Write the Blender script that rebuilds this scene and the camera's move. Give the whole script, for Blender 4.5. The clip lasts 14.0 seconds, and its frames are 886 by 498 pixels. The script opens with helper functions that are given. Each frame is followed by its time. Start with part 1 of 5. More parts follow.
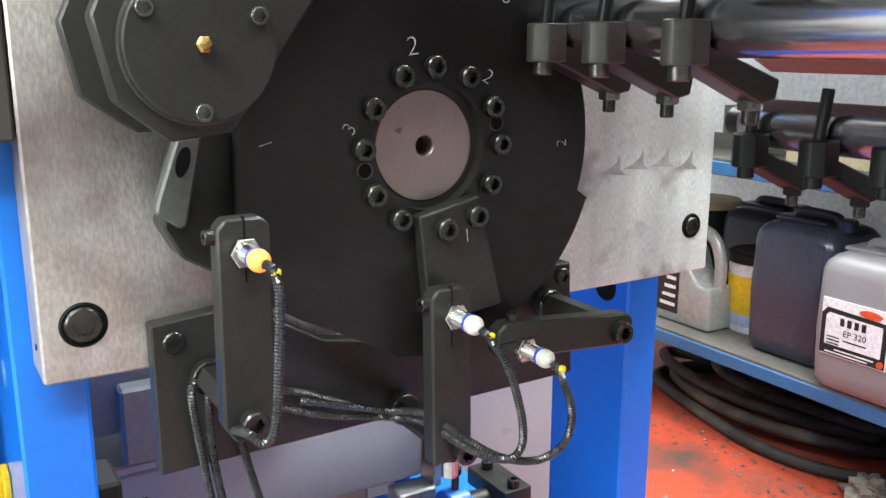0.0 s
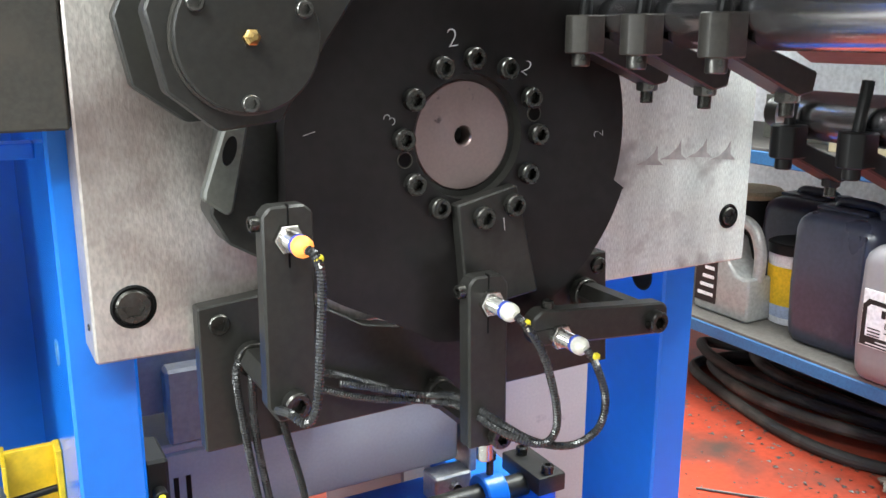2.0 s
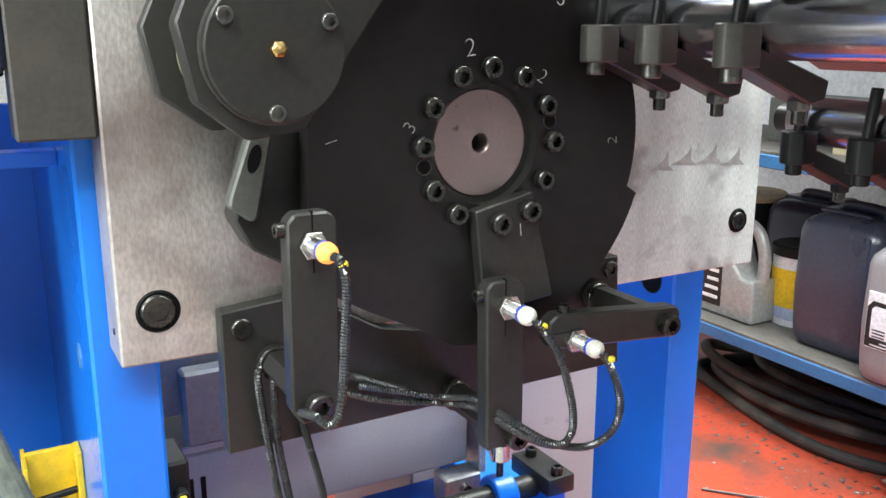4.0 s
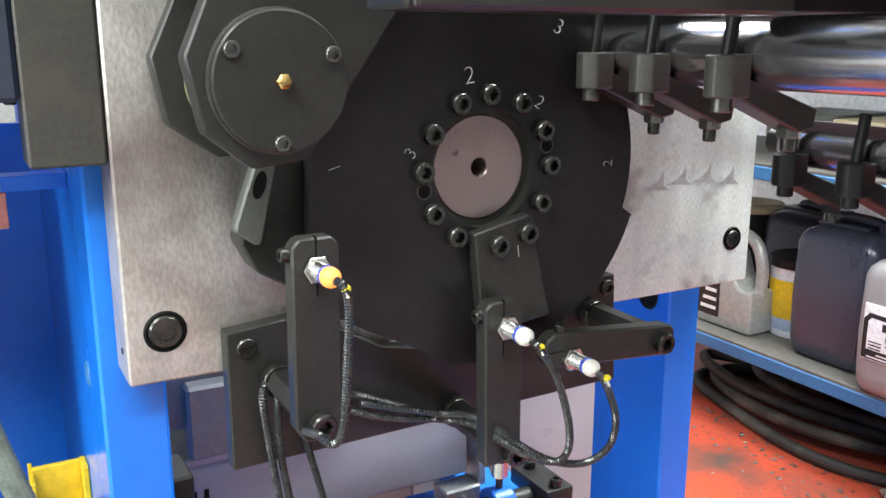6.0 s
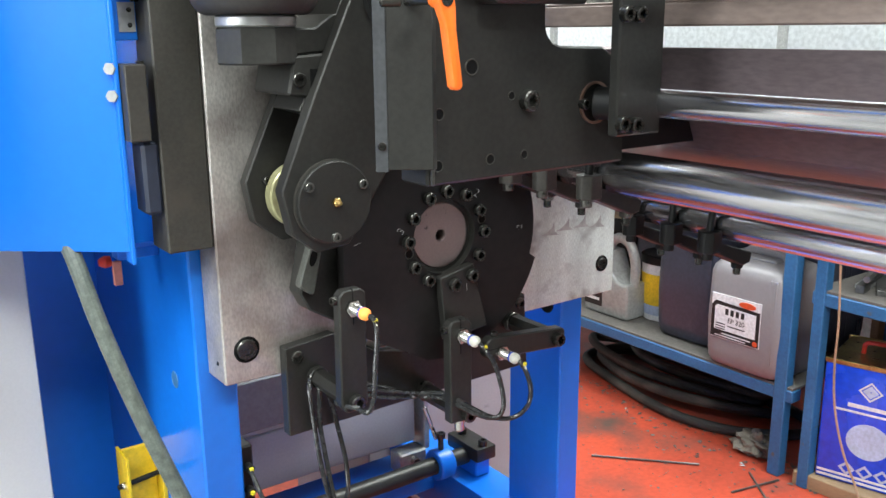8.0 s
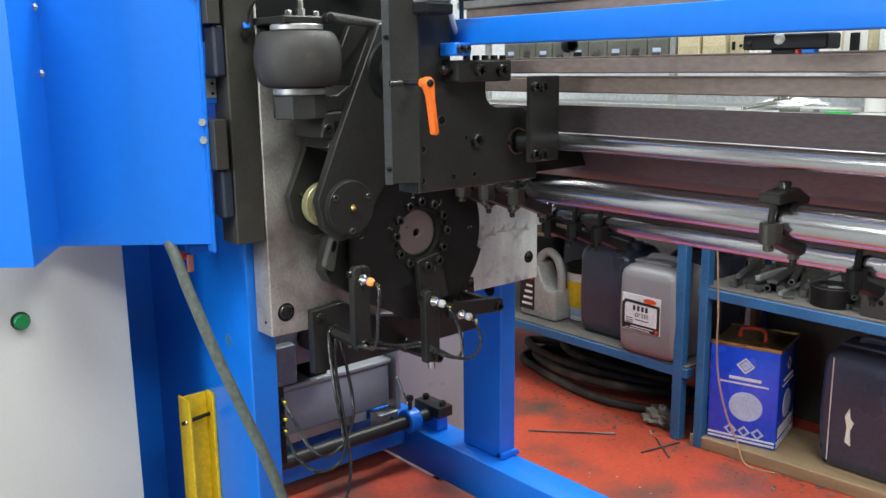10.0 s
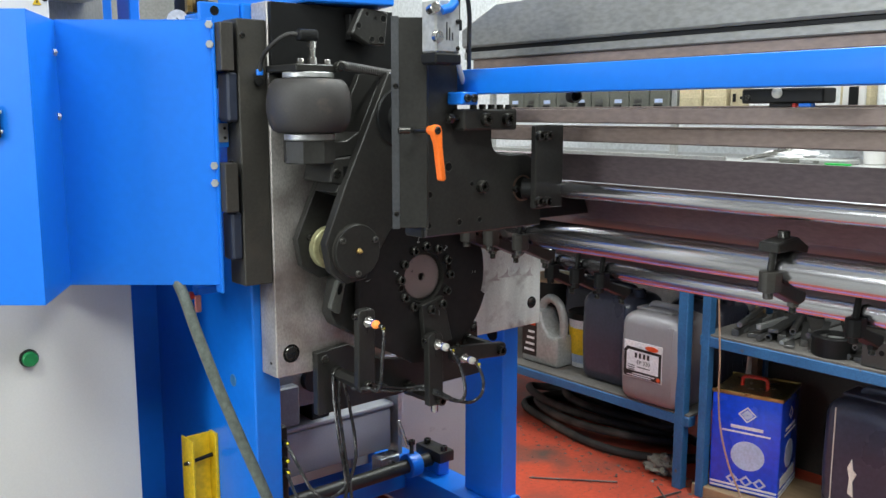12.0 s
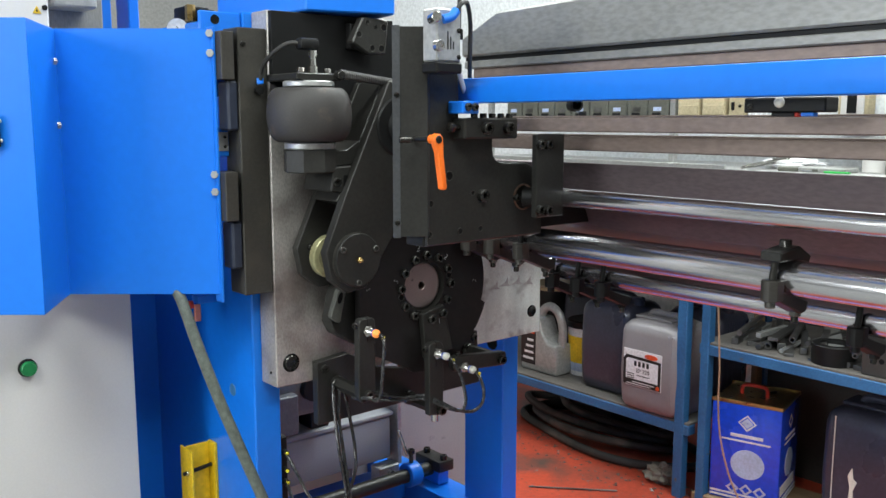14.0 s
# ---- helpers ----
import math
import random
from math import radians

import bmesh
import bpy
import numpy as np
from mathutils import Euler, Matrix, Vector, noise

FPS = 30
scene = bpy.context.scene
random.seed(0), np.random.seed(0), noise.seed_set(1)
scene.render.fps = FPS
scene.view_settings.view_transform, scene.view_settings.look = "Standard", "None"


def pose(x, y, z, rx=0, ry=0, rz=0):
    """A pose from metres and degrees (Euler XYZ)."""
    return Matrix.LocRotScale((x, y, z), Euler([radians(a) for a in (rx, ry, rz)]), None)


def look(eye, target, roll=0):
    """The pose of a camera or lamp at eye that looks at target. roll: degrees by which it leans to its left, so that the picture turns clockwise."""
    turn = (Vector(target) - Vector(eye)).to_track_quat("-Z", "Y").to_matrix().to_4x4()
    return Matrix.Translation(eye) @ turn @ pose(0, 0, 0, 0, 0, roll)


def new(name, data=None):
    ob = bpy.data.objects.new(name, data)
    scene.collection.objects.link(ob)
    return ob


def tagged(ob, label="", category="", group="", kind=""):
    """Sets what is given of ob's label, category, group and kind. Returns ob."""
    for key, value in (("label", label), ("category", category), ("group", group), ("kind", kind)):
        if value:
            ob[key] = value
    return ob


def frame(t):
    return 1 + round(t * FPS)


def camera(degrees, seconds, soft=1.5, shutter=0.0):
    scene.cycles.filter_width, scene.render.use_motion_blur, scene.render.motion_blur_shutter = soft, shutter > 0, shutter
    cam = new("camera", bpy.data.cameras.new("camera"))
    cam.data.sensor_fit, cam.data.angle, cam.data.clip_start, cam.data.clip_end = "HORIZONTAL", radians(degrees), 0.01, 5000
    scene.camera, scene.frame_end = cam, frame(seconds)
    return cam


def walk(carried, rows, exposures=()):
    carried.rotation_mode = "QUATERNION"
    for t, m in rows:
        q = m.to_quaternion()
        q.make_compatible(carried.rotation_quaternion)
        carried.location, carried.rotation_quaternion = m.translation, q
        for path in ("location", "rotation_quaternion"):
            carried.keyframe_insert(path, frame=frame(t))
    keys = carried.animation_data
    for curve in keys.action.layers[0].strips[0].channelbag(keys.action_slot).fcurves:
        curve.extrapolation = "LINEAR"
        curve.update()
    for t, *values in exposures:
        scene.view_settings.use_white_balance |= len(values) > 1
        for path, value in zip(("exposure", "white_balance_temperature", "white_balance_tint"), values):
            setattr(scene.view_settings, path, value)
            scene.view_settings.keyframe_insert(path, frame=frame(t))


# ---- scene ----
cam = camera(53.4, 14.0)
PATH = [
    (0, (-0.001, 0.0, 1.098), (1.013, 1.664, 0.648), 0.1),
    (0.5, (-0.006, -0.014, 1.102), (0.962, 1.667, 0.617), 0.1),
    (1, (-0.005, -0.019, 1.103), (0.948, 1.673, 0.622), 0.2),
    (1.5, (-0.008, -0.017, 1.105), (0.934, 1.68, 0.625), 0.2),
    (2, (-0.009, -0.013, 1.102), (0.929, 1.688, 0.624), 0.1),
    (2.5, (-0.009, -0.006, 1.101), (0.928, 1.695, 0.625), -0.0),
    (5, (-0.039, -0.03, 1.122), (0.897, 1.674, 0.651), -0.0),
    (5.5, (-0.038, -0.033, 1.128), (0.9, 1.671, 0.664), 0.0),
    (6, (-0.036, -0.033, 1.126), (0.901, 1.673, 0.667), 0.0),
    (6.5, (-0.036, -0.038, 1.127), (0.901, 1.669, 0.672), 0.0),
    (7, (-0.057, -0.094, 1.178), (0.877, 1.617, 0.731), -0.1),
    (7.5, (-0.152, -0.216, 1.239), (0.836, 1.461, 0.777), -0.3),
    (8, (-0.338, -0.349, 1.301), (0.796, 1.225, 0.815), -0.5),
    (8.2, (-0.387, -0.404, 1.317), (0.816, 1.117, 0.829), -0.5),
    (8.6, (-0.468, -0.492, 1.333), (0.755, 1.015, 0.868), -0.55),
    (9.0, (-0.560, -0.588, 1.342), (0.690, 0.908, 0.895), -0.6),
    (9.5, (-0.665, -0.696, 1.348), (0.595, 0.800, 0.925), -0.7),
    (9.9, (-0.722, -0.755, 1.352), (0.535, 0.748, 0.942), -0.75),
    (10.3, (-0.749, -0.782, 1.354), (0.508, 0.723, 0.958), -0.8),
    (10.5, (-0.748, -0.787, 1.358), (0.508, 0.723, 0.981), -0.5),
    (11, (-0.752, -0.786, 1.356), (0.509, 0.728, 1.009), -0.2),
    (11.5, (-0.756, -0.785, 1.354), (0.508, 0.732, 1.032), -0.1),
    (12, (-0.754, -0.781, 1.354), (0.511, 0.738, 1.049), 0.0),
    (12.5, (-0.752, -0.778, 1.355), (0.513, 0.743, 1.062), 0.0),
    (13, (-0.755, -0.776, 1.356), (0.511, 0.745, 1.068), -0.0),
    (13.5, (-0.755, -0.772, 1.356), (0.511, 0.75, 1.068), -0.1),
    (14, (-0.756, -0.774, 1.356), (0.515, 0.743, 1.068), -0.0),
]
walk(cam, [(t, look(eye, target, roll)) for t, eye, target, roll in PATH],
     [(0.0, 0.82), (2.5, 0.86), (6.5, 0.88), (7.5, 0.70), (8.2, 0.33), (10.3, -0.22), (14.0, -0.26)])

# ---- world, lights, exposure ----
world = bpy.data.worlds.new("world")
world.use_nodes = True
scene.world = world
world.node_tree.nodes["Background"].inputs[0].default_value = (0.75, 0.82, 0.9, 1)
world.node_tree.nodes["Background"].inputs[1].default_value = 0.15


def area(name, loc, target, sx, sy, watts, colour=(1, 1, 1)):
    d = bpy.data.lights.new(name, "AREA")
    d.shape, d.size, d.size_y, d.energy, d.color = "RECTANGLE", sx, sy, watts, colour
    ob = new(name, d)
    ob.matrix_world = look(loc, target)
    return ob


# The last lamp is added, out of view, to brighten the wall behind the shelves.
LAMPS = [(-1.9, -0.6, 125), (-0.4, -2.4, 105), (1.1, -0.6, 90), (1.1, 3.0, 75), (2.2, 0.9, 150)]
for lx, ly, watts in LAMPS:
    area("ceiling_lamp_light", (lx, ly, 3.66), (lx, ly, 0), 1.7, 0.55, watts, (0.93, 1.0, 0.98))
# Added fill lamp with no window behind it; brightens sides facing west.
area("west_fill_light", (-4.9, 0.5, 2.1), (0.0, 0.3, 1.2), 2.2, 1.6, 215, (0.92, 0.98, 1.0))


# ---- materials ----
def mat(name, base, rough=0.5, metal=0.0, base2=None, scale=8.0, mix=0.5, fine=120.0, bump=0.08, rvar=0.12, stretch=(1, 1, 1),
        spec=0.5, coat=0.0, detail=6.0, spots=None, grain=0.35):
    """A Principled surface whose colour wanders at two scales, with fine relief."""
    m = bpy.data.materials.new(name)
    m.use_nodes = True
    nt = m.node_tree
    n, l = nt.nodes, nt.links
    p = n["Principled BSDF"]
    tc = n.new("ShaderNodeTexCoord")
    mp = n.new("ShaderNodeMapping")
    mp.inputs["Scale"].default_value = stretch
    l.new(tc.outputs["Object"], mp.inputs[0])
    big = n.new("ShaderNodeTexNoise")
    big.inputs["Scale"].default_value, big.inputs["Detail"].default_value = scale, detail
    l.new(mp.outputs[0], big.inputs["Vector"])
    small = n.new("ShaderNodeTexNoise")
    small.inputs["Scale"].default_value, small.inputs["Detail"].default_value = fine, 4
    l.new(mp.outputs[0], small.inputs["Vector"])
    ramp = n.new("ShaderNodeValToRGB")
    b2 = base2 or tuple(c * 0.7 for c in base)
    ramp.color_ramp.elements[0].position, ramp.color_ramp.elements[1].position = 0.5 - mix * 0.4, 0.5 + mix * 0.4
    ramp.color_ramp.elements[0].color, ramp.color_ramp.elements[1].color = (*b2, 1), (*base, 1)
    l.new(big.outputs[0], ramp.inputs[0])
    mx = n.new("ShaderNodeMix")
    mx.data_type, mx.blend_type = "RGBA", "MULTIPLY"
    mx.inputs[0].default_value = grain
    l.new(ramp.outputs[0], mx.inputs[6])
    r2 = n.new("ShaderNodeValToRGB")
    r2.color_ramp.elements[0].color, r2.color_ramp.elements[1].color = (0.6, 0.6, 0.6, 1), (1.25, 1.25, 1.25, 1)
    r2.color_ramp.elements[0].position, r2.color_ramp.elements[1].position = 0.35, 0.65
    l.new(small.outputs[0], r2.inputs[0])
    l.new(r2.outputs[0], mx.inputs[7])
    out = mx.outputs[2]
    if spots:
        sp, sscale, lo, hi = spots
        ns = n.new("ShaderNodeTexNoise")
        ns.inputs["Scale"].default_value, ns.inputs["Detail"].default_value = sscale, 8
        l.new(tc.outputs["Object"], ns.inputs["Vector"])
        rs = n.new("ShaderNodeMapRange")
        rs.inputs["From Min"].default_value, rs.inputs["From Max"].default_value = lo, hi
        l.new(ns.outputs[0], rs.inputs[0])
        m3 = n.new("ShaderNodeMix")
        m3.data_type = "RGBA"
        l.new(rs.outputs[0], m3.inputs[0])
        l.new(out, m3.inputs[6])
        m3.inputs[7].default_value = (*sp, 1)
        out = m3.outputs[2]
    l.new(out, p.inputs["Base Color"])
    mr = n.new("ShaderNodeMapRange")
    mr.inputs["To Min"].default_value, mr.inputs["To Max"].default_value = max(0.03, rough - rvar), min(1, rough + rvar)
    l.new(big.outputs[0], mr.inputs[0])
    l.new(mr.outputs[0], p.inputs["Roughness"])
    p.inputs["Metallic"].default_value = metal
    p.inputs["Specular IOR Level"].default_value = spec
    p.inputs["Coat Weight"].default_value = coat
    bp = n.new("ShaderNodeBump")
    bp.inputs["Strength"].default_value, bp.inputs["Distance"].default_value = bump, 0.001
    l.new(small.outputs[0], bp.inputs["Height"])
    l.new(bp.outputs[0], p.inputs["Normal"])
    return m


def emit(name, colour, strength):
    m = bpy.data.materials.new(name)
    m.use_nodes = True
    p = m.node_tree.nodes["Principled BSDF"]
    p.inputs["Base Color"].default_value = (*colour, 1)
    p.inputs["Emission Color"].default_value = (*colour, 1)
    p.inputs["Emission Strength"].default_value = strength
    return m


BLACK = mat("black_oxide_steel", (0.035, 0.034, 0.031), 0.40, 0.25, (0.021, 0.020, 0.018), 9, 0.7, 160, 0.10, 0.10, spec=0.35)
DISC = mat("blackened_cam_steel", (0.0225, 0.0200, 0.0198), 0.36, 0.2, (0.0065, 0.0056, 0.0056), 5, 0.8, 90, 0.06, 0.10, spec=0.28, spots=((0.035, 0.031, 0.029), 9, 0.66, 0.8))
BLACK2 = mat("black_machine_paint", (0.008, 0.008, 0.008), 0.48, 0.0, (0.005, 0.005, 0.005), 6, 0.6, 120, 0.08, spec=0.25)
BOLT = mat("black_bolt_steel", (0.085, 0.082, 0.075), 0.28, 0.8, (0.035, 0.033, 0.030), 40, 0.6, 300, 0.06)
PLATE = mat("ground_steel_plate", (0.72, 0.70, 0.66), 0.40, 0.6, (0.40, 0.345, 0.315), 4.2, 0.8, 210, 0.45, 0.14, (1.5, 1, 0.8), detail=10,
            spots=((0.17, 0.128, 0.118), 6.5, 0.48, 0.72), grain=0.42)
# Milled mottling, plus a paler base for the light on this end.
MILLED = mat("lit_milled_steel_face", (0.84, 0.91, 0.87), 0.44, 0.35, (0.56, 0.615, 0.585), 4.0, 0.6, 150, 0.35, 0.12, (6, 1, 1.1), detail=7,
             spots=((0.36, 0.37, 0.36), 16, 0.58, 0.70), grain=0.5)
SHAFT = mat("turned_shaft_steel", (0.27, 0.205, 0.195), 0.36, 0.75, (0.225, 0.17, 0.162), 12, 0.6, 350, 0.06, grain=0.12, spots=((0.09, 0.07, 0.07), 60, 0.66, 0.72))
STEEL = mat("bright_steel", (0.62, 0.60, 0.57), 0.25, 1.0, (0.5, 0.48, 0.45), 40, 0.5, 300, 0.05)
STEELDIM = mat("oiled_screw_steel", (0.19, 0.185, 0.17), 0.30, 0.85, (0.10, 0.096, 0.09), 40, 0.5, 300, 0.05)
CHROME = mat("chromed_roller", (0.72, 0.71, 0.73), 0.20, 1.0, (0.64, 0.63, 0.65), 6, 0.5, 500, 0.02, 0.04, (1, 0.1, 1), grain=0.05)
BROWN = mat("brown_mill_steel", (0.25, 0.192, 0.168), 0.45, 0.35, (0.145, 0.108, 0.094), 6, 0.8, 150, 0.12, 0.12, (1, 0.35, 1),
            spots=((0.15, 0.085, 0.05), 9, 0.66, 0.80))
SHEET = mat("brown_sheet_steel", (0.165, 0.130, 0.138), 0.32, 0.4, (0.115, 0.088, 0.092), 4, 0.8, 200, 0.06, 0.1, (1, 0.3, 1))
GREYBEAM = mat("grey_cast_beam", (0.31, 0.306, 0.29), 0.42, 0.35, (0.19, 0.187, 0.178), 7, 0.8, 160, 0.25, 0.12, (1, 0.4, 1))
BLUE = mat("blue_machine_paint", (0.006, 0.168, 0.71), 0.36, 0.0, (0.0058, 0.163, 0.695), 2, 0.9, 60, 0.03, 0.04, grain=0.07)
GLOSSBLUE = mat("glossy_blue_paint", (0.006, 0.168, 0.71), 0.20, 0.0, (0.0058, 0.163, 0.695), 2, 0.9, 60, 0.03, 0.04, grain=0.07)
BLUE2 = mat("worn_shelf_blue", (0.035, 0.16, 0.36), 0.5, 0.0, (0.02, 0.10, 0.24), 9, 0.8, 120, 0.12, spots=((0.10, 0.09, 0.08), 25, 0.66, 0.74))
GREYPAINT = mat("light_grey_cabinet_paint", (0.63, 0.61, 0.59), 0.5, 0.0, (0.60, 0.58, 0.56), 2, 0.9, 260, 0.12, grain=0.06)
PANELGREY = mat("weathered_grey_panel", (0.30, 0.295, 0.27), 0.6, 0.0, (0.20, 0.195, 0.18), 4, 0.8, 120, 0.15, stretch=(3, 1, 0.6))
GREYMOT = mat("grey_motor_paint", (0.34, 0.345, 0.38), 0.5, 0.0, (0.28, 0.282, 0.31), 5, 0.8, 200, 0.08, spots=((0.12, 0.12, 0.125), 10, 0.68, 0.78), grain=0.12)
YELLOW = mat("yellow_paint", (0.78, 0.52, 0.015), 0.45, 0.0, (0.66, 0.42, 0.012), 9, 0.8, 100, 0.08, spots=((0.2, 0.14, 0.03), 30, 0.7, 0.76))
ORANGE = mat("orange_lever_plastic", (0.85, 0.16, 0.012), 0.42, 0.0, (0.80, 0.145, 0.011), 20, 0.5, 200, 0.06, grain=0.1)
RUBBER = mat("air_spring_rubber", (0.036, 0.032, 0.030), 0.62, 0.0, (0.030, 0.027, 0.026), 14, 0.7, 300, 0.12, spots=((0.075, 0.055, 0.045), 22, 0.6, 0.72))
HOSE = mat("black_hose", (0.034, 0.032, 0.030), 0.65, 0.0, (0.016, 0.015, 0.014), 18, 0.7, 200, 0.1, spots=((0.12, 0.105, 0.09), 6, 0.50, 0.72))
CONDUIT = mat("grey_green_conduit", (0.13, 0.15, 0.13), 0.5, 0.0, (0.075, 0.088, 0.076), 90, 0.4, 400, 0.2)
WRAP = mat("spiral_cable_wrap", (0.028, 0.028, 0.029), 0.26, 0.0, (0.014, 0.014, 0.014), 60, 0.6, 200, 0.1)
WHITEP = mat("white_plastic", (0.72, 0.70, 0.62), 0.4, 0.0, (0.62, 0.60, 0.52), 40, 0.5, 200, 0.05)
YTIE = mat("yellow_cable_tag", (0.85, 0.72, 0.03), 0.45)
BLUETAPE = mat("blue_ring_plastic", (0.03, 0.07, 0.45), 0.4)
GLOW = emit("lit_sensor_lens", (0.95, 0.30, 0.06), 0.55)
BRASS = mat("brass", (0.62, 0.42, 0.16), 0.3, 1.0, (0.5, 0.33, 0.12), 40, 0.5)
COPPER = mat("copper_snap_ring", (0.46, 0.30, 0.23), 0.35, 0.9, (0.36, 0.22, 0.17), 40, 0.5)
PALEYEL = mat("greased_bearing_ring", (0.42, 0.40, 0.22), 0.35, 0.4, (0.32, 0.30, 0.16), 40, 0.5)
CHALK = mat("white_paint_mark", (0.62, 0.62, 0.62), 0.7, 0.0, (0.42, 0.42, 0.42), 120, 0.6, 300, 0.1)
FLOOR = mat("red_floor_paint", (0.55, 0.068, 0.026), 0.48, 0.0, (0.32, 0.052, 0.032), 2.2, 0.7, 60, 0.2, 0.14, detail=10,
            spots=((0.085, 0.055, 0.045), 3.3, 0.49, 0.70))
CONCRETE = mat("unseen_grey_concrete", (0.30, 0.30, 0.29), 0.6, 0.0, (0.20, 0.20, 0.195), 1.6, 0.8, 60, 0.2)
WALL = mat("pale_wall_paint", (0.72, 0.74, 0.75), 0.7, 0.0, (0.62, 0.64, 0.66), 1.5, 0.8, 60, 0.1)
# Wall and ceiling tones kept low so that less light bounces back.
BLOCK = mat("grey_block_wall", (0.30, 0.30, 0.29), 0.8, 0.0, (0.20, 0.20, 0.195), 1.5, 0.8, 60, 0.2)
CEIL = mat("white_ceiling", (0.55, 0.55, 0.54), 0.8, 0.0, (0.42, 0.42, 0.41), 1.0, 0.8, 40, 0.1)
DARKCAN = mat("dark_translucent_can", (0.050, 0.054, 0.080), 0.30, 0.0, (0.026, 0.027, 0.042), 5, 0.8, 80, 0.08, spots=((0.14, 0.14, 0.16), 7, 0.66, 0.86))
GREYCAN = mat("grey_purple_can", (0.245, 0.228, 0.238), 0.40, 0.0, (0.20, 0.183, 0.193), 4, 0.8, 90, 0.05, grain=0.08)
JUG = mat("silver_grey_jug", (0.36, 0.36, 0.35), 0.35, 0.2, (0.30, 0.30, 0.29), 8, 0.7, 90, 0.05)
TINBLUE = mat("blue_printed_tin", (0.008, 0.066, 0.70), 0.25, 0.0, (0.007, 0.056, 0.62), 4, 0.7, 60, 0.03, coat=0.4)
TINGOLD = mat("gold_tin_lid", (0.52, 0.40, 0.14), 0.3, 1.0, (0.30, 0.20, 0.08), 20, 0.7)
LABELW = mat("white_label_paper", (0.74, 0.74, 0.75), 0.5, 0.0, (0.66, 0.66, 0.68), 12, 0.7)
LABELK = mat("black_label_ink", (0.012, 0.012, 0.012), 0.5)
LABELR = mat("orange_red_label_ink", (0.75, 0.09, 0.02), 0.5)
LABELY = mat("yellow_label", (0.85, 0.55, 0.02), 0.45)
LABELB = mat("pale_blue_print", (0.50, 0.58, 0.80), 0.4)
RED = mat("red_plastic", (0.60, 0.035, 0.02), 0.4)
SALMON = mat("salmon_tag", (0.75, 0.26, 0.18), 0.5)
GREENP = mat("bright_green_plastic", (0.02, 0.55, 0.08), 0.35)
GREEN = mat("green_button_plastic", (0.01, 0.24, 0.07), 0.3)
WOOD = mat("pale_plank_wood", (0.40, 0.28, 0.16), 0.7, 0.0, (0.24, 0.15, 0.08), 5, 0.8, 120, 0.3, 0.1, (6, 0.5, 6))
SHELFWOOD = mat("dusty_shelf_board", (0.17, 0.155, 0.14), 0.75, 0.0, (0.075, 0.068, 0.062), 8, 0.8, 90, 0.25)
# Dark colour for the shade at the back of the shelves.
SHELFDARK = mat("shelf_shade_sheet", (0.055, 0.05, 0.045), 0.7, 0.0, (0.03, 0.028, 0.025), 5, 0.8)
SCRAP = mat("scrap_steel", (0.24, 0.235, 0.23), 0.4, 0.7, (0.06, 0.055, 0.052), 12, 0.8, 150, 0.12)
BIN = mat("grey_bin_plastic", (0.15, 0.15, 0.125), 0.5, 0.0, (0.08, 0.08, 0.068), 10, 0.8)
BINTAN = mat("tan_carton", (0.52, 0.44, 0.28), 0.7, 0.0, (0.42, 0.35, 0.22), 10, 0.8)
ALU = mat("aluminium_casting", (0.50, 0.50, 0.49), 0.42, 0.6, (0.42, 0.42, 0.41), 20, 0.7)
NAVY = mat("navy_hinge_plastic", (0.022, 0.028, 0.05), 0.45, 0.0, (0.015, 0.02, 0.035), 15, 0.7)
TAUPE = mat("taupe_steel_block", (0.062, 0.057, 0.049), 0.48, 0.3, (0.042, 0.038, 0.033), 9, 0.7, 200, 0.08)
LUG = mat("olive_steel_link", (0.115, 0.118, 0.105), 0.45, 0.3, (0.085, 0.086, 0.076), 9, 0.7, 200, 0.08)
SLATE = mat("slate_steel_strip", (0.070, 0.073, 0.078), 0.42, 0.3, (0.050, 0.052, 0.056), 9, 0.7, 200, 0.08)
# Darker copy of the motor grey; the gearbox's shade is in the colour.
GEARGREY = mat("shaded_grey_gearbox_paint", (0.15, 0.15, 0.165), 0.5, 0.0, (0.085, 0.085, 0.095), 7, 0.8, 150, 0.1)
COVER = mat("dark_bronze_cover", (0.048, 0.0445, 0.037), 0.5, 0.2, (0.034, 0.0315, 0.027), 4, 0.8, 250, 0.10, spots=((0.064, 0.055, 0.044), 10, 0.6, 0.8))
GLASS = mat("gauge_face", (0.75, 0.76, 0.78), 0.2)
WIREC = mat("tan_wire", (0.42, 0.27, 0.17), 0.45)


# ---- building helpers ----
def thing(name, label, category, loc, group="", kind=""):
    e = new(name)
    e.empty_display_size = 0.05
    e.location = loc
    return tagged(e, label, category, group, kind)


def settle(ob, parent):
    """Keep a part in world coordinates under its thing (an Empty) or under another part."""
    if parent.type == "EMPTY":
        ob.matrix_parent_inverse = Matrix.Translation(-parent.location)


def smooth(me, angle=0.4):
    for p in me.polygons:
        p.use_smooth = True
    me.set_sharp_from_angle(angle=angle)


def part(name, bm, material, parent=None, label="", angle=0.4):
    """One bmesh, in world coordinates, as one mesh object under a thing or part."""
    me = bpy.data.meshes.new(name)
    bmesh.ops.recalc_face_normals(bm, faces=bm.faces)
    bm.to_mesh(me)
    bm.free()
    smooth(me, angle)
    me.materials.append(material)
    ob = new(name, me)
    if parent:
        ob.parent = parent
        settle(ob, parent)
    if label:
        ob["label"] = label
    return ob


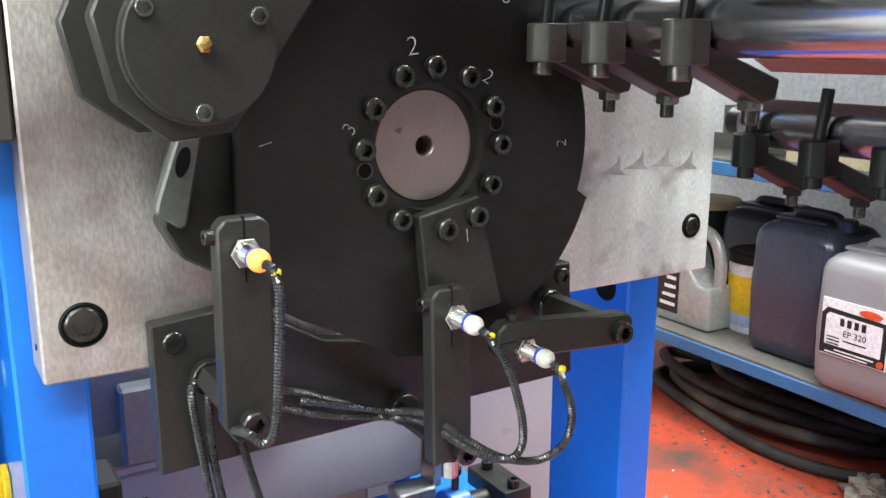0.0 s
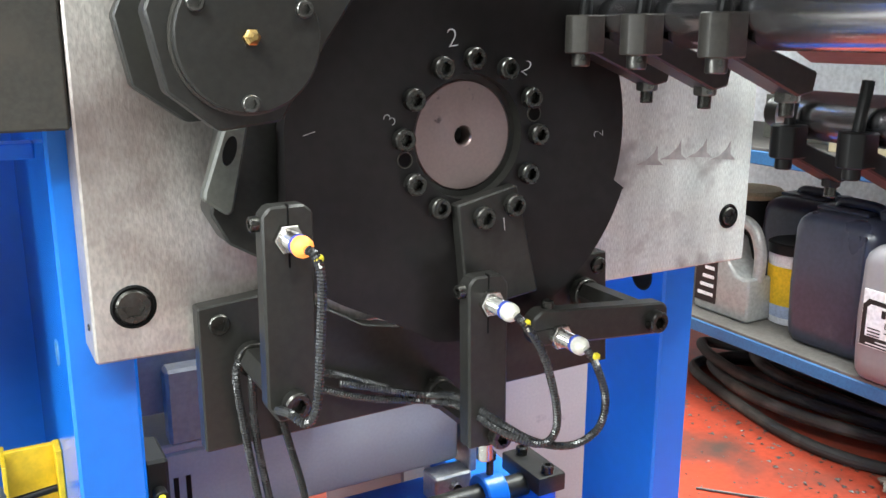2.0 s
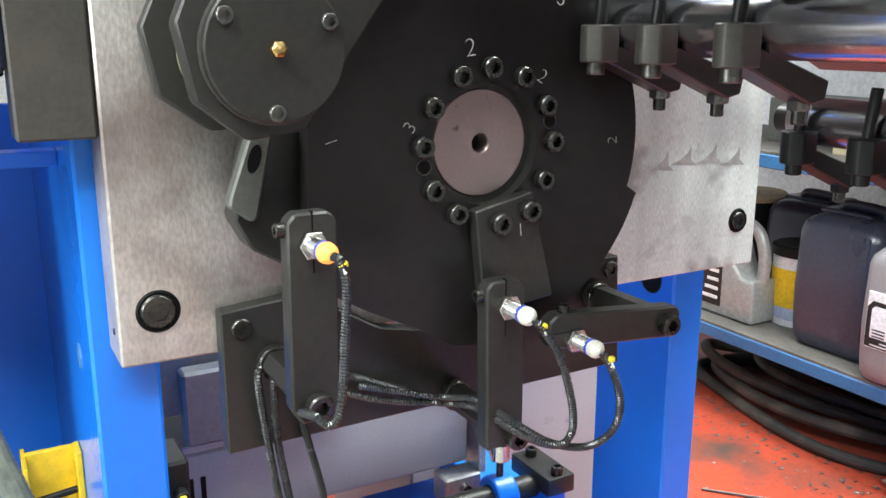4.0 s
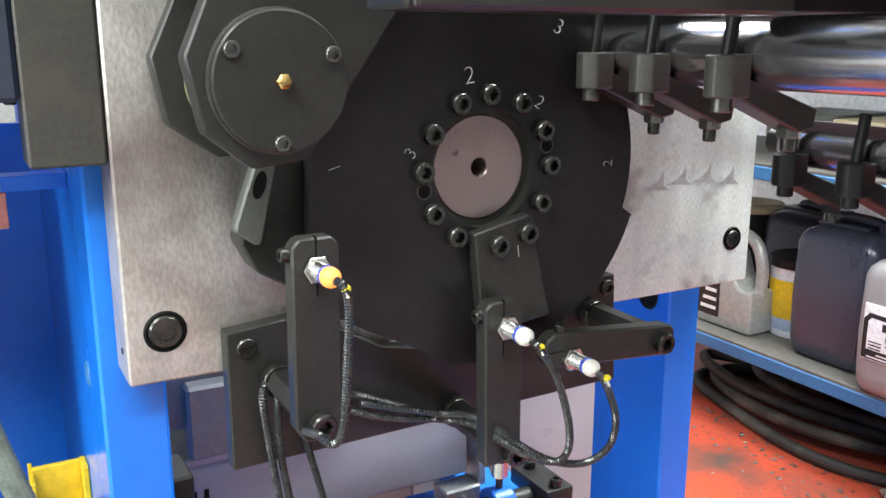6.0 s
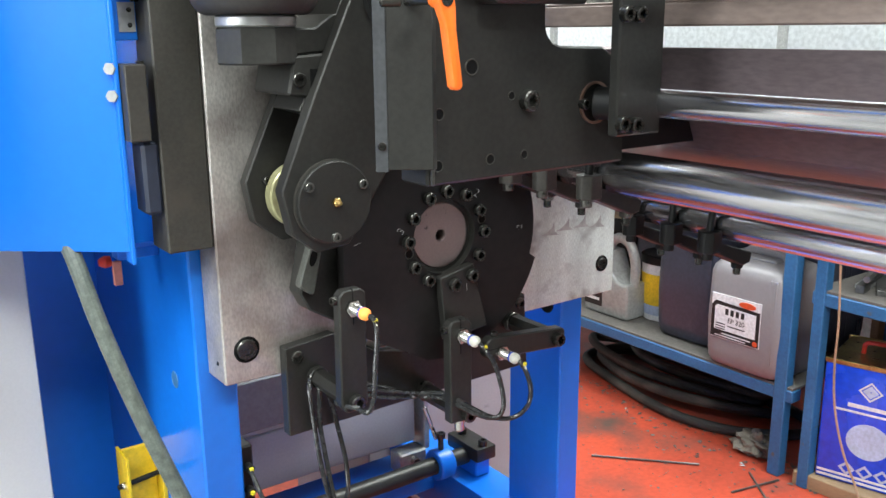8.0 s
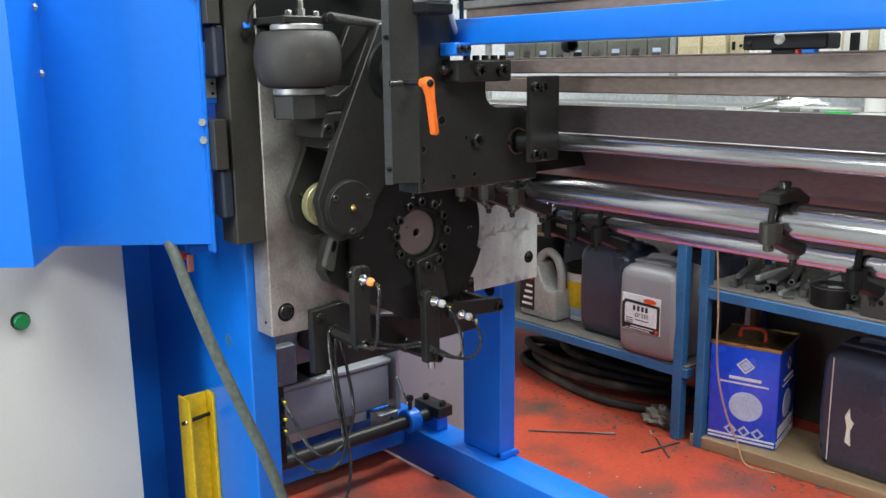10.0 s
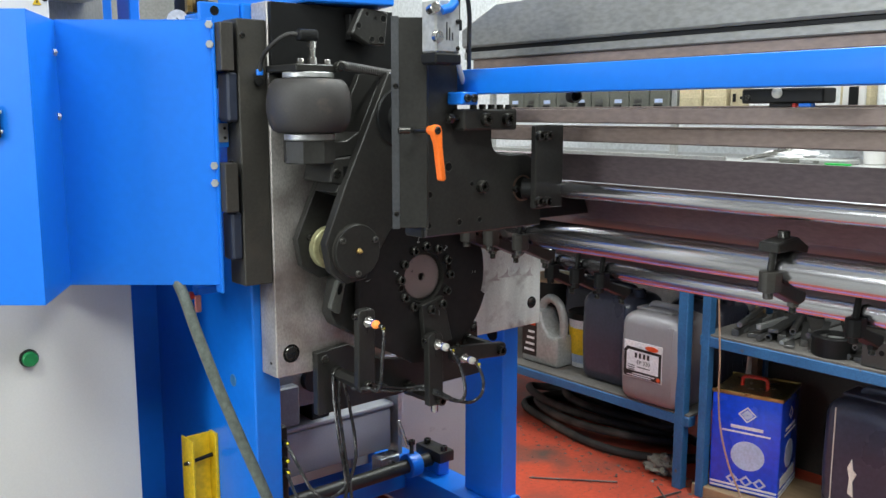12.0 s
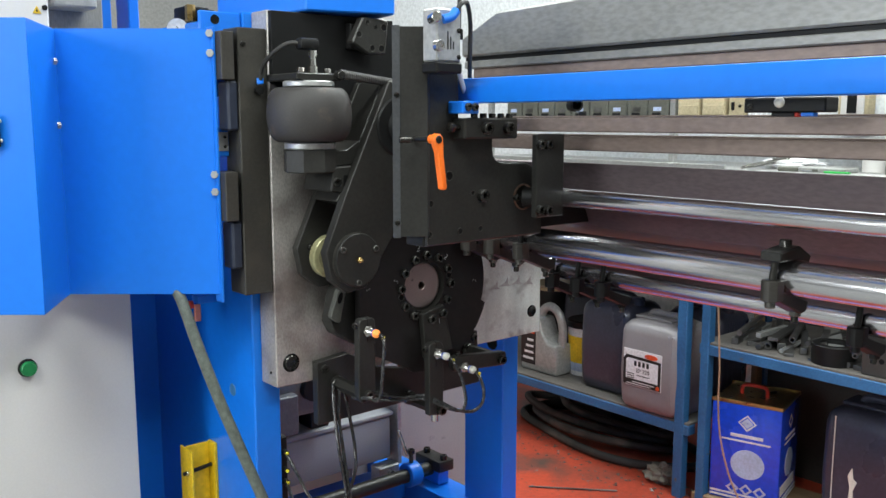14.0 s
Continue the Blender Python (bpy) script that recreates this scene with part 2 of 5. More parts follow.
def bevel(bm, w, seg=1, angle=0.5):
    if w > 0:
        es = [e for e in bm.edges if len(e.link_faces) == 2 and e.calc_face_angle(0) > angle]
        bmesh.ops.bevel(bm, geom=es, offset=w, segments=seg, profile=0.5, affect="EDGES", clamp_overlap=True)
    return bm


def prism(poly, a, b, axis="y", w=0.001, seg=1, into=None):
    """A polygon pushed along an axis from a to b: (x, z) for y, (x, y) for z, (y, z) for x."""
    bm = bmesh.new()

    def at(p, h):
        return {"y": (p[0], h, p[1]), "z": (p[0], p[1], h), "x": (h, p[0], p[1])}[axis]

    lo, hi = [bm.verts.new(at(p, a)) for p in poly], [bm.verts.new(at(p, b)) for p in poly]
    bm.faces.new(lo)
    bm.faces.new(hi[::-1])
    k = len(poly)
    for i in range(k):
        bm.faces.new((lo[i], hi[i], hi[(i + 1) % k], lo[(i + 1) % k]))
    bmesh.ops.recalc_face_normals(bm, faces=bm.faces)
    return join(into, bevel(bm, w, seg))


def ring_prism(poly, cx, cz, rin, y0, y1):
    """A plate of that outline, pushed along y, with a round bore."""
    bm = bmesh.new()
    rows = []
    for y, inner in ((y0, False), (y0, True), (y1, True), (y1, False)):
        row = []
        for x, z in poly:
            a = math.atan2(z - cz, x - cx)
            row.append(bm.verts.new((cx + rin * math.cos(a), y, cz + rin * math.sin(a)) if inner else (x, y, z)))
        rows.append(row)
    k = len(poly)
    for a, b in zip(rows, rows[1:] + rows[:1]):
        for i in range(k):
            bm.faces.new((a[i], a[(i + 1) % k], b[(i + 1) % k], b[i]))
    return bm


def dense(poly, step=0.012):
    """The outline with extra corners along its long edges."""
    out_ = []
    for a, b in zip(poly, poly[1:] + poly[:1]):
        n = max(1, int(math.dist(a, b) / step))
        out_ += [(a[0] + (b[0] - a[0]) * i / n, a[1] + (b[1] - a[1]) * i / n) for i in range(n)]
    return out_


def join(into, bm):
    if into is None:
        return bm
    me = bpy.data.meshes.new("tmp")
    bm.to_mesh(me)
    into.from_mesh(me)
    bm.free()
    bpy.data.meshes.remove(me)
    return into


def box(x0, x1, y0, y1, z0, z1, w=0.0015, seg=1, into=None, m=None):
    bm = prism([(x0, y0), (x1, y0), (x1, y1), (x0, y1)], z0, z1, "z", w, seg)
    if m is not None:
        bmesh.ops.transform(bm, matrix=m, verts=bm.verts)
    return join(into, bm)


def axes(d):
    d = Vector(d).normalized()
    u = d.cross(Vector((0, 0, 1)) if abs(d.z) < 0.9 else Vector((1, 0, 0))).normalized()
    return u, d.cross(u).normalized(), d


def lathe(profile, p, d, seg=32, into=None, sides=None):
    """Rings (r, h) round the line from p along d; sides: an angle count for a faceted outline."""
    bm = bmesh.new()
    u, v, d = axes(d)
    p = Vector(p)
    rings = []
    for r, h in profile:
        if r < 1e-6:
            rings.append([bm.verts.new(p + d * h)])
        else:
            rings.append([bm.verts.new(p + d * h + (u * math.cos(6.28318531 * i / seg) + v * math.sin(6.28318531 * i / seg)) * r) for i in range(seg)])
    for a, b in zip(rings, rings[1:]):
        for i in range(seg):
            j = (i + 1) % seg
            q = [a[i % len(a)], a[j % len(a)], b[j % len(b)], b[i % len(b)]]
            q = [x for k, x in enumerate(q) if x not in q[:k]]
            if len(q) > 2:
                bm.faces.new(q)
    bmesh.ops.recalc_face_normals(bm, faces=bm.faces)
    return join(into, bm)


def cyl(p0, p1, r, seg=32, w=0.001, into=None):
    p0, p1 = Vector(p0), Vector(p1)
    h = (p1 - p0).length
    w = min(w, r * 0.4, h * 0.4)
    return lathe([(0, 0), (r - w, 0), (r, w), (r, h - w), (r - w, h), (0, h)], p0, p1 - p0, seg, into)


def spline(pts, n):
    """Points along a smooth line through pts."""
    P = [Vector(p) for p in pts]
    P = [P[0] * 2 - P[1]] + P + [P[-1] * 2 - P[-2]]
    out = []
    for i in range(1, len(P) - 2):
        for k in range(n):
            t = k / n
            a, b, c, d = P[i - 1:i + 3]
            out.append(0.5 * (2 * b + (c - a) * t + (2 * a - 5 * b + 4 * c - d) * t * t + (3 * b - a - 3 * c + d) * t ** 3))
    return out + [P[-2]]


def sweep(pts, r, seg=10, ridge=0.0, step=0.0, into=None):
    """A round hose along points; ridge and step give it a ribbed skin."""
    if step:
        ls = [0.0]
        for a, b in zip(pts, pts[1:]):
            ls.append(ls[-1] + (b - a).length)
        k = max(4, int(ls[-1] / step))
        q, j = [], 0
        for i in range(k + 1):
            s = ls[-1] * i / k
            while j < len(ls) - 2 and ls[j + 1] < s:
                j += 1
            f = (s - ls[j]) / max(1e-9, ls[j + 1] - ls[j])
            q.append(pts[j].lerp(pts[j + 1], f))
        pts = q
    bm = bmesh.new()
    rings, u = [], None
    for i, p in enumerate(pts):
        d = (pts[min(i + 1, len(pts) - 1)] - pts[max(i - 1, 0)]).normalized()
        u = axes(d)[0] if u is None else (u - d * u.dot(d)).normalized()
        v = d.cross(u)
        rr = r + (ridge if i % 2 else 0)
        rings.append([bm.verts.new(p + (u * math.cos(6.28318531 * k / seg) + v * math.sin(6.28318531 * k / seg)) * rr) for k in range(seg)])
    for a, b in zip(rings, rings[1:]):
        for i in range(seg):
            bm.faces.new((a[i], a[(i + 1) % seg], b[(i + 1) % seg], b[i]))
    bm.faces.new(rings[0][::-1])
    bm.faces.new(rings[-1])
    return join(into, bm)


MESHES = {}


def bolt_mesh(r, h, hexhead):
    key = (round(r, 5), round(h, 5), hexhead)
    if key in MESHES:
        return MESHES[key]
    bm = bmesh.new()
    seg = 24

    def ring(rad, z, hexa):
        vs = []
        for i in range(seg):
            a = 6.28318531 * i / seg
            k = rad
            if hexa:
                k = rad * math.cos(math.pi / 6) / math.cos((a % (math.pi / 3)) - math.pi / 6)
            vs.append(bm.verts.new((k * math.cos(a), k * math.sin(a), z)))
        return vs

    if hexhead:
        rs = [ring(r, 0, True), ring(r, h * 0.88, True), ring(r * 0.86, h, False)]
        cap = rs[-1]
    else:
        rs = [ring(r, 0, False), ring(r, h - r * 0.14, False), ring(r * 0.88, h, False), ring(r * 0.60, h, True), ring(r * 0.58, h * 0.3, True)]
        cap = rs[-1]
    # Socket walls and floor take slot 1, near-black for the shade inside.
    for k, (a, b) in enumerate(zip(rs, rs[1:])):
        for i in range(seg):
            f = bm.faces.new((a[i], a[(i + 1) % seg], b[(i + 1) % seg], b[i]))
            f.material_index = 1 if k == 3 else 0
    bm.faces.new(cap).material_index = 0 if hexhead else 1
    bm.faces.new(rs[0][::-1])
    me = bpy.data.meshes.new("bolt")
    bm.to_mesh(me)
    bm.free()
    smooth(me, 0.6)
    MESHES[key] = me
    return me


def bolt(parent, p, d, r=0.009, h=0.01, material=None, hexhead=False, name="bolt", spin=0.0):
    me = bolt_mesh(r, h, hexhead)
    material = material or BOLT
    if not me.materials or me.materials[0] != material:
        key = (id(me), material.name)
        if key not in MESHES:
            MESHES[key] = me.copy()
            MESHES[key].materials.clear()
            MESHES[key].materials.append(material)
            MESHES[key].materials.append(HOLE)
        me = MESHES[key]
    ob = new(name, me)
    u, v, d = axes(d)
    m = Matrix.Translation(p) @ Matrix((u, v, d)).transposed().to_4x4() @ Matrix.Rotation(spin, 4, "Z")
    ob.parent = parent
    settle(ob, parent)
    ob.matrix_basis = m
    return ob


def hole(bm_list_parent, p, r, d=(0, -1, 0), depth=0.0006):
    """A tapped hole as a shallow disc, its inner shade painted near-black, with its chamfered rim."""
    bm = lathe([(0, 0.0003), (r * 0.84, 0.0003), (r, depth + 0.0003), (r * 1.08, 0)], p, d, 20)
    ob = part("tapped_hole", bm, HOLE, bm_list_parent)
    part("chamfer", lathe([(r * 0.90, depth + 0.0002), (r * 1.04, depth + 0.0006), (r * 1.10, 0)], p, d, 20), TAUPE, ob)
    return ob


# Near-black, low specular: the shade inside holes, slots and sockets as colour.
HOLE = mat("hole_shade", (0.004, 0.004, 0.004), 0.6, 0.0, spec=0.15)


def words(parent, text, p, size, material, d=(0, -1, 0), up=(0, 0, 1), spin=0.0, name="lettering", offset=0.0):
    cu = bpy.data.curves.new(name, "FONT")
    cu.body, cu.size, cu.align_x, cu.align_y, cu.extrude = text, size, "CENTER", "CENTER", 0.0003
    cu.offset = offset
    ob = new(name, cu)
    cu.materials.append(material)
    dep = bpy.context.evaluated_depsgraph_get()
    me = bpy.data.meshes.new_from_object(ob.evaluated_get(dep))
    bpy.data.objects.remove(ob)
    ob = new(name, me)
    if not me.materials:
        me.materials.append(material)
    d, up = Vector(d).normalized(), Vector(up)
    right = up.cross(d).normalized()
    m = Matrix.Translation(p) @ Matrix((right, d.cross(right), d)).transposed().to_4x4() @ Matrix.Rotation(spin, 4, "Z")
    ob.parent = parent
    if parent:
        settle(ob, parent)
    ob.matrix_basis = m
    return ob


def circle(cx, cz, r, a0, a1, n):
    return [(cx + r * math.cos(radians(a0 + (a1 - a0) * i / n)), cz + r * math.sin(radians(a0 + (a1 - a0) * i / n))) for i in range(n + 1)]


# ---- the hall ----
def setting(name, bm, material, label):
    return tagged(part(name, bm, material), label, name.split("_")[0], kind="structure")


bm = bmesh.new()
bmesh.ops.create_grid(bm, x_segments=40, y_segments=40, size=5.0)
fl = setting("floor", bm, FLOOR, "red painted concrete workshop floor, stained and worn")
fl.data.materials.append(CONCRETE)
# Floor out of view is made grey to cut the red bounce light.
for f in fl.data.polygons:
    f.material_index = 0 if f.center.x > 0.3 and -1.6 < f.center.y < 3.2 else 1
setting("wall_east", box(2.72, 2.85, -5, 5, 0, 3.8, 0), WALL, "light grey painted workshop wall behind the shelves")
setting("wall_north", box(-5, 2.72, 5, 5.15, 0, 3.8, 0), BLOCK, "grey painted workshop wall")
# Unseen south and west walls and ceiling, added dark to deepen contrast.
setting("wall_south", box(-5, 2.85, -5.15, -5, 0, 3.8, 0), BLOCK, "grey painted workshop wall")
setting("wall_west", box(-5.15, -5, -5.15, 5.15, 0, 3.8, 0), BLOCK, "grey painted workshop wall")
setting("ceiling", box(-5.15, 2.85, -5.15, 5.15, 3.8, 3.9, 0), CEIL, "unseen ceiling closing the hall, dulled to cut bounce light")
for lx, ly, watts in LAMPS:
    e = thing("ceiling_light", "unseen white fluorescent ceiling light in a slim steel housing", "light", (lx, ly, 3.8), "ceiling lights")
    part("housing", box(lx - 0.8, lx + 0.8, ly - 0.18, ly + 0.18, 3.70, 3.80), GREYPAINT, e)

# ---- the machine: frame ----
fr = thing("machine_frame", "bright blue painted steel frame of the machine, standing on the floor", "machine frame", (0.08, 0.9, 0.0))
part("column", box(0.053, 0.112, 0.783, 1.300, 0.0, 1.56, 0.003), GLOSSBLUE, fr)
part("column", box(0.747, 0.800, 0.783, 0.93, 0.345, 1.12, 0.003), BLUE, fr)
part("base_beam", box(0.70, 0.80, -0.9, 1.75, 0.235, 0.345, 0.004, 2), BLUE, fr)
part("cross_beam", box(0.112, 0.70, 1.13, 1.22, 0.29, 0.355, 0.003), BLUE, fr)
part("back_panel", box(-0.16, 0.0545, 1.275, 1.29, 0.0, 1.02, 0.001), BLUE, fr)
part("weld_gusset", prism([(0.747, 0.345), (0.815, 0.345), (0.80, 0.362), (0.747, 0.362)], 0.775, 0.80, "y", 0.002), BLUE, fr)
part("top_bracket", box(-0.03, 0.0525, 0.79, 0.80, 1.40, 1.558, 0.002), BLUE, fr)
part("bracket_hole", lathe([(0, 0.0004), (0.007, 0.0004), (0.0085, 0.0012), (0.009, 0)], (0.0, 0.79, 1.543), (0, -1, 0), 20), HOLE, fr)
# Hole drawn as a disc in darker blue for the shade inside it.
hp = part("column_hole", lathe([(0, 0.0004), (0.011, 0.0004), (0.0125, 0.0012), (0.0135, 0)], (0.053, 0.878, 0.798), (-1, 0, 0), 20), BLUE2, fr)
part("column_hole", lathe([(0, 0.0004), (0.017, 0.0004), (0.0185, 0.0012), (0.0195, 0)], (0.747, 0.825, 0.797), (-1, 0, 0), 28), HOLE, fr)
# leg under the base beam
for yy in (-0.75, 1.55):
    part("foot", box(0.715, 0.785, yy - 0.05, yy + 0.05, 0.0, 0.235, 0.003), BLUE, fr)

pan = thing("drip_tray", "red painted steel tray with worn edges under the machine", "tray", (0.4, 1.0, 0.25))
part("sheet", box(0.112, 0.672, 0.80, 1.265, 0.238, 0.252, 0.002), FLOOR, pan)
for px in (0.15, 0.62):
    part("leg", box(px, px + 0.03, 0.83, 1.10, 0.0, 0.238, 0.002), BLUE, pan)

tie = thing("tie_rod", "black steel tie rod in blue clamp collars above the base beam", "rod", (0.5, 1.06, 0.39))
part("rod", cyl((0.13, 1.07, 0.385), (0.76, 1.07, 0.385), 0.019, 28), BLACK, tie)
for cx in (0.20, 0.655):
    c = part("collar", lathe([(0.020, 0), (0.032, 0), (0.034, 0.003), (0.034, 0.035), (0.032, 0.038), (0.020, 0.038), (0.020, 0)], (cx, 1.07, 0.385), (1, 0, 0), 32), BLUE2 if cx < 0.3 else BLUE, tie)
    part("clamp_screw", cyl((cx + 0.019, 1.07, 0.415), (cx + 0.019, 1.07, 0.452), 0.006, 14), BOLT, c)
    bolt(c, (cx + 0.019, 1.07, 0.445), (0, 0, 1), 0.010, 0.012)
fb = part("foot_block", box(0.735, 0.787, 1.02, 1.13, 0.385, 0.416, 0.003, 2), BLACK, tie)
for yy in (1.033, 1.107):
    bolt(fb, (0.760, yy, 0.416), (0, 0, 1), 0.010, 0.014)
part("pedestal", box(0.740, 0.778, 1.03, 1.11, 0.345, 0.385, 0.003), BLUE, tie)

mo = thing("motor_cover", "light grey painted motor cover bolted to a blue beam", "motor", (0.4, 1.2, 0.4))
part("body", box(0.17, 0.658, 1.14, 1.42, 0.415, 0.538, 0.010, 3), GREYMOT, mo)
part("lid", box(0.165, 0.663, 1.135, 1.425, 0.540, 0.553, 0.003), GREYMOT, mo)
part("step", box(0.30, 0.40, 1.20, 1.40, 0.5532, 0.588, 0.004), GREYMOT, mo)
part("end_rib", box(0.666, 0.680, 1.12, 1.20, 0.40, 0.60, 0.002), ALU, mo)
part("stay", cyl((0.660, 1.112, 0.505), (0.680, 1.095, 0.43), 0.005, 12), STEEL, mo)
br = part("bracket", box(0.600, 0.668, 1.115, 1.16, 0.357, 0.405, 0.003), ALU, mo)
bolt(br, (0.634, 1.115, 0.385), (0, -1, 0), 0.010, 0.012, STEEL, True)
bolt(br, (0.30, 1.125, 0.372), (0, -1, 0), 0.009, 0.01, STEEL, True)
for i in range(3):
    part("cooling_slot", box(0.183 + i * 0.017, 0.190 + i * 0.017, 1.1385, 1.141, 0.44, 0.50, 0), HOLE, mo)

ge = thing("gearbox", "grey gearbox behind the steel side plate, darkened for its shade", "gearbox", (0.3, 1.1, 0.65))
part("body", box(0.14, 0.46, 1.06, 1.36, 0.63, 0.80, 0.012, 2), GEARGREY, ge)
part("flange", box(0.18, 0.30, 1.03, 1.06, 0.60, 0.70, 0.004), GEARGREY, ge)
part("cap", cyl((0.35, 1.06, 0.70), (0.35, 1.04, 0.70), 0.03, 28), BLACK2, ge)
part("hub", cyl((0.43, 1.22, 0.66), (0.735, 1.22, 0.57), 0.034, 28), BLACK2, ge)
part("support", box(0.405, 0.46, 1.15, 1.35, 0.5535, 0.63, 0.002), BLACK2, ge)

bp = thing("back_cabinet", "pale grey sheet metal cabinet behind the machine frame", "cabinet", (0.9, 1.5, 0.0))
part("body", box(0.64, 1.22, 1.32, 1.72, 0.03, 0.98, 0.004), GREYMOT, bp)
part("plinth", box(0.66, 1.20, 1.34, 1.70, 0.0, 0.03, 0.001), BLACK2, bp)

# ---- steel side plate ----
sp = thing("side_plate", "thick ground steel side plate with stains and milling marks", "steel plate", (0.44, 0.75, 0.9))
part("plate", prism([(0.07, 0.835), (0.45, 0.835), (0.45, 1.167), (0.42, 1.17), (0.36, 1.28), (0.36, 1.56), (0.07, 1.56)], 0.72, 0.781, "y", 0.002), PLATE, sp)
# Right end of the plate, in the copy with light put into its colour.
part("milled_end", prism([(0.4505, 0.835), (0.812, 0.835), (0.812, 1.13), (0.4505, 1.167)], 0.72, 0.781, "y", 0.002), MILLED, sp, "milled steel end with cutter marks, its brighter light painted in")


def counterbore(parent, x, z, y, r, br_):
    # Shallow disc painted near-black for the shade round the sunk bolt.
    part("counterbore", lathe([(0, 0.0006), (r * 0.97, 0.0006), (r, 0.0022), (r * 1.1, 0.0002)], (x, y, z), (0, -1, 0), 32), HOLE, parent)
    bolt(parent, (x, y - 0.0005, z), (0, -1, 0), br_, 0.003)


# Black sheet added over the upper plate, standing in for shade from above.
part("upper_shade_plate", prism([(0.0715, 1.425), (0.125, 1.405), (0.352, 1.34), (0.352, 1.558), (0.0715, 1.558)], 0.708, 0.7195, "y", 0.001), BLACK2, sp)
counterbore(sp, 0.103, 0.881, 0.72, 0.0170, 0.0150)
counterbore(sp, 0.781, 0.891, 0.72, 0.0135, 0.0105)
bolt(sp, (0.0697, 0.742, 0.862), (-1, 0, 0), 0.003, 0.001)
for sx, sz in ((0.634, 0.962), (0.668, 0.966), (0.707, 0.966), (0.745, 0.961)):
    part("milling_mark", prism([(sx, sz), (sx + 0.014, sz + 0.004), (sx + 0.026, sz + 0.012), (sx + 0.030, sz + 0.019), (sx + 0.031, sz + 0.004), (sx + 0.040, sz - 0.003), (sx + 0.018, sz - 0.001)], 0.7192, 0.7202, "y", 0), ALU, sp)

cov = thing("slide_cover", "dark bronze-black vertical steel cover strip beside the plate", "cover", (0.04, 0.75, 1.03))
part("strip", box(0.010, 0.0685, 0.722, 0.782, 1.028, 1.525, 0.002), COVER, cov)
bolt(cov, (0.02, 0.722, 1.495), (0, -1, 0), 0.005, 0.003)
part("elbow_fitting", lathe([(0, 0), (0.007, 0), (0.008, 0.002), (0.008, 0.012), (0.0, 0.013)], (0.047, 0.722, 1.412), (0, -1, 0), 16), BLACK2, cov)

# ---- cam disc ----
CX, CZ = 0.369, 1.016
cd = thing("cam_disc", "blackened steel cam disc with socket bolts and chalked numbers", "cam disc", (CX, 0.64, CZ))
out = circle(CX, CZ, 0.168, -17, 96, 40) + [(0.285, 1.165), (0.222, 1.125), (0.208, 1.03), (0.206, 0.912), (0.253, 0.884), (0.305, 0.858), (0.338, 0.838)]
out += circle(CX, CZ, 0.181, -95, -19, 30) + [(CX + 0.173, CZ - 0.0575)]
part("disc", ring_prism(dense(out), CX + 0.0015, CZ, 0.0530, 0.630, 0.648), DISC, cd)
part("rear_cam", prism(circle(CX, CZ, 0.150, 0, 354, 60), 0.6565, 0.690, "y", 0.001), DISC, cd)
part("link_plate", prism([(0.155, 0.965), (0.168, 0.94), (0.235, 0.90), (0.29, 0.93), (0.29, 1.03), (0.19, 1.045), (0.17, 1.03)], 0.655, 0.69, "y", 0.002), BLACK, cd)
sh = part("shaft_end", lathe([(0, -0.010), (0.0075, -0.010), (0.008, 0.006), (0.009, 0.0072), (0.0460, 0.0072), (0.0475, 0.006), (0.0475, -0.02), (0, -0.02)], (CX + 0.002, 0.6480, CZ), (0, -1, 0), 64), SHAFT, cd, "brown-grey turned steel shaft end")
part("bore_wall", lathe([(0.0476, 0.0125), (0.0527, 0.0125), (0.0529, 0.002)], (CX + 0.0015, 0.6285, CZ), (0, 1, 0), 64), BLACK, cd)
for k, (deg, spin) in enumerate(((0, 0.1), (29, 0.5), (60, 0.9), (90, 0.2), (117, 0.6), (149, 0.3), (178, 0.8), (212, 0.2), (240, 0.7), (329, 0.4))):
    a = radians(deg)
    bolt(cd, (0.3735 + 0.0660 * math.cos(a), 0.630, 1.0150 + 0.0660 * math.sin(a)), (0, -1, 0), 0.0092, 0.0085, spin=spin)
for deg in (16, 193):
    a = radians(deg)
    hole(cd, (0.3735 + 0.0655 * math.cos(a), 0.630, 1.0150 + 0.0655 * math.sin(a)), 0.0066)
fp = part("flag_plate", prism([(0.352, 0.961), (0.411, 0.974), (0.436, 0.875), (0.362, 0.866)], 0.6155, 0.6295, "y", 0.0015), BLACK, cd)
bolt(fp, (0.3760, 0.6155, 0.9485), (0, -1, 0), 0.0098, 0.008)
bolt(fp, (0.4065, 0.6155, 0.9570), (0, -1, 0), 0.0098, 0.008)
bolt(cd, (0.313, 0.640, 0.857), (-0.75, 0, 0.66), 0.0055, 0.012)
for tx, x, y, z, s, sp_ in (("2", 0.354, 0.6294, 1.097, 0.022, 0.1), ("3", 0.297, 0.6294, 1.034, 0.017, 1.0), ("3", 0.446, 0.6294, 1.138, 0.020, -0.5),
                            ("2", 0.427, 0.6294, 1.072, 0.018, -0.6), ("2", 0.509, 0.6294, 1.012, 0.016, 1.55), ("1", 0.227, 0.6294, 1.026, 0.017, -1.3),
                            ("1", 0.398, 0.615, 0.940, 0.018, 0.1)):
    words(cd, tx, (x, y, z), s, CHALK, spin=sp_, name="chalk_number", offset=-0.0006)

# ---- follower fork ----
fk = thing("follower_arm", "blackened steel fork arm with a round bearing cap", "lever arm", (0.17, 0.62, 1.04))
front = [(0.1035, 1.116), (0.1145, 1.063), (0.148, 1.036), (0.192, 1.041), (0.224, 1.090), (0.268, 1.152), (0.322, 1.232), (0.335, 1.30), (0.335, 1.43), (0.25, 1.43), (0.209, 1.346), (0.150, 1.223)]
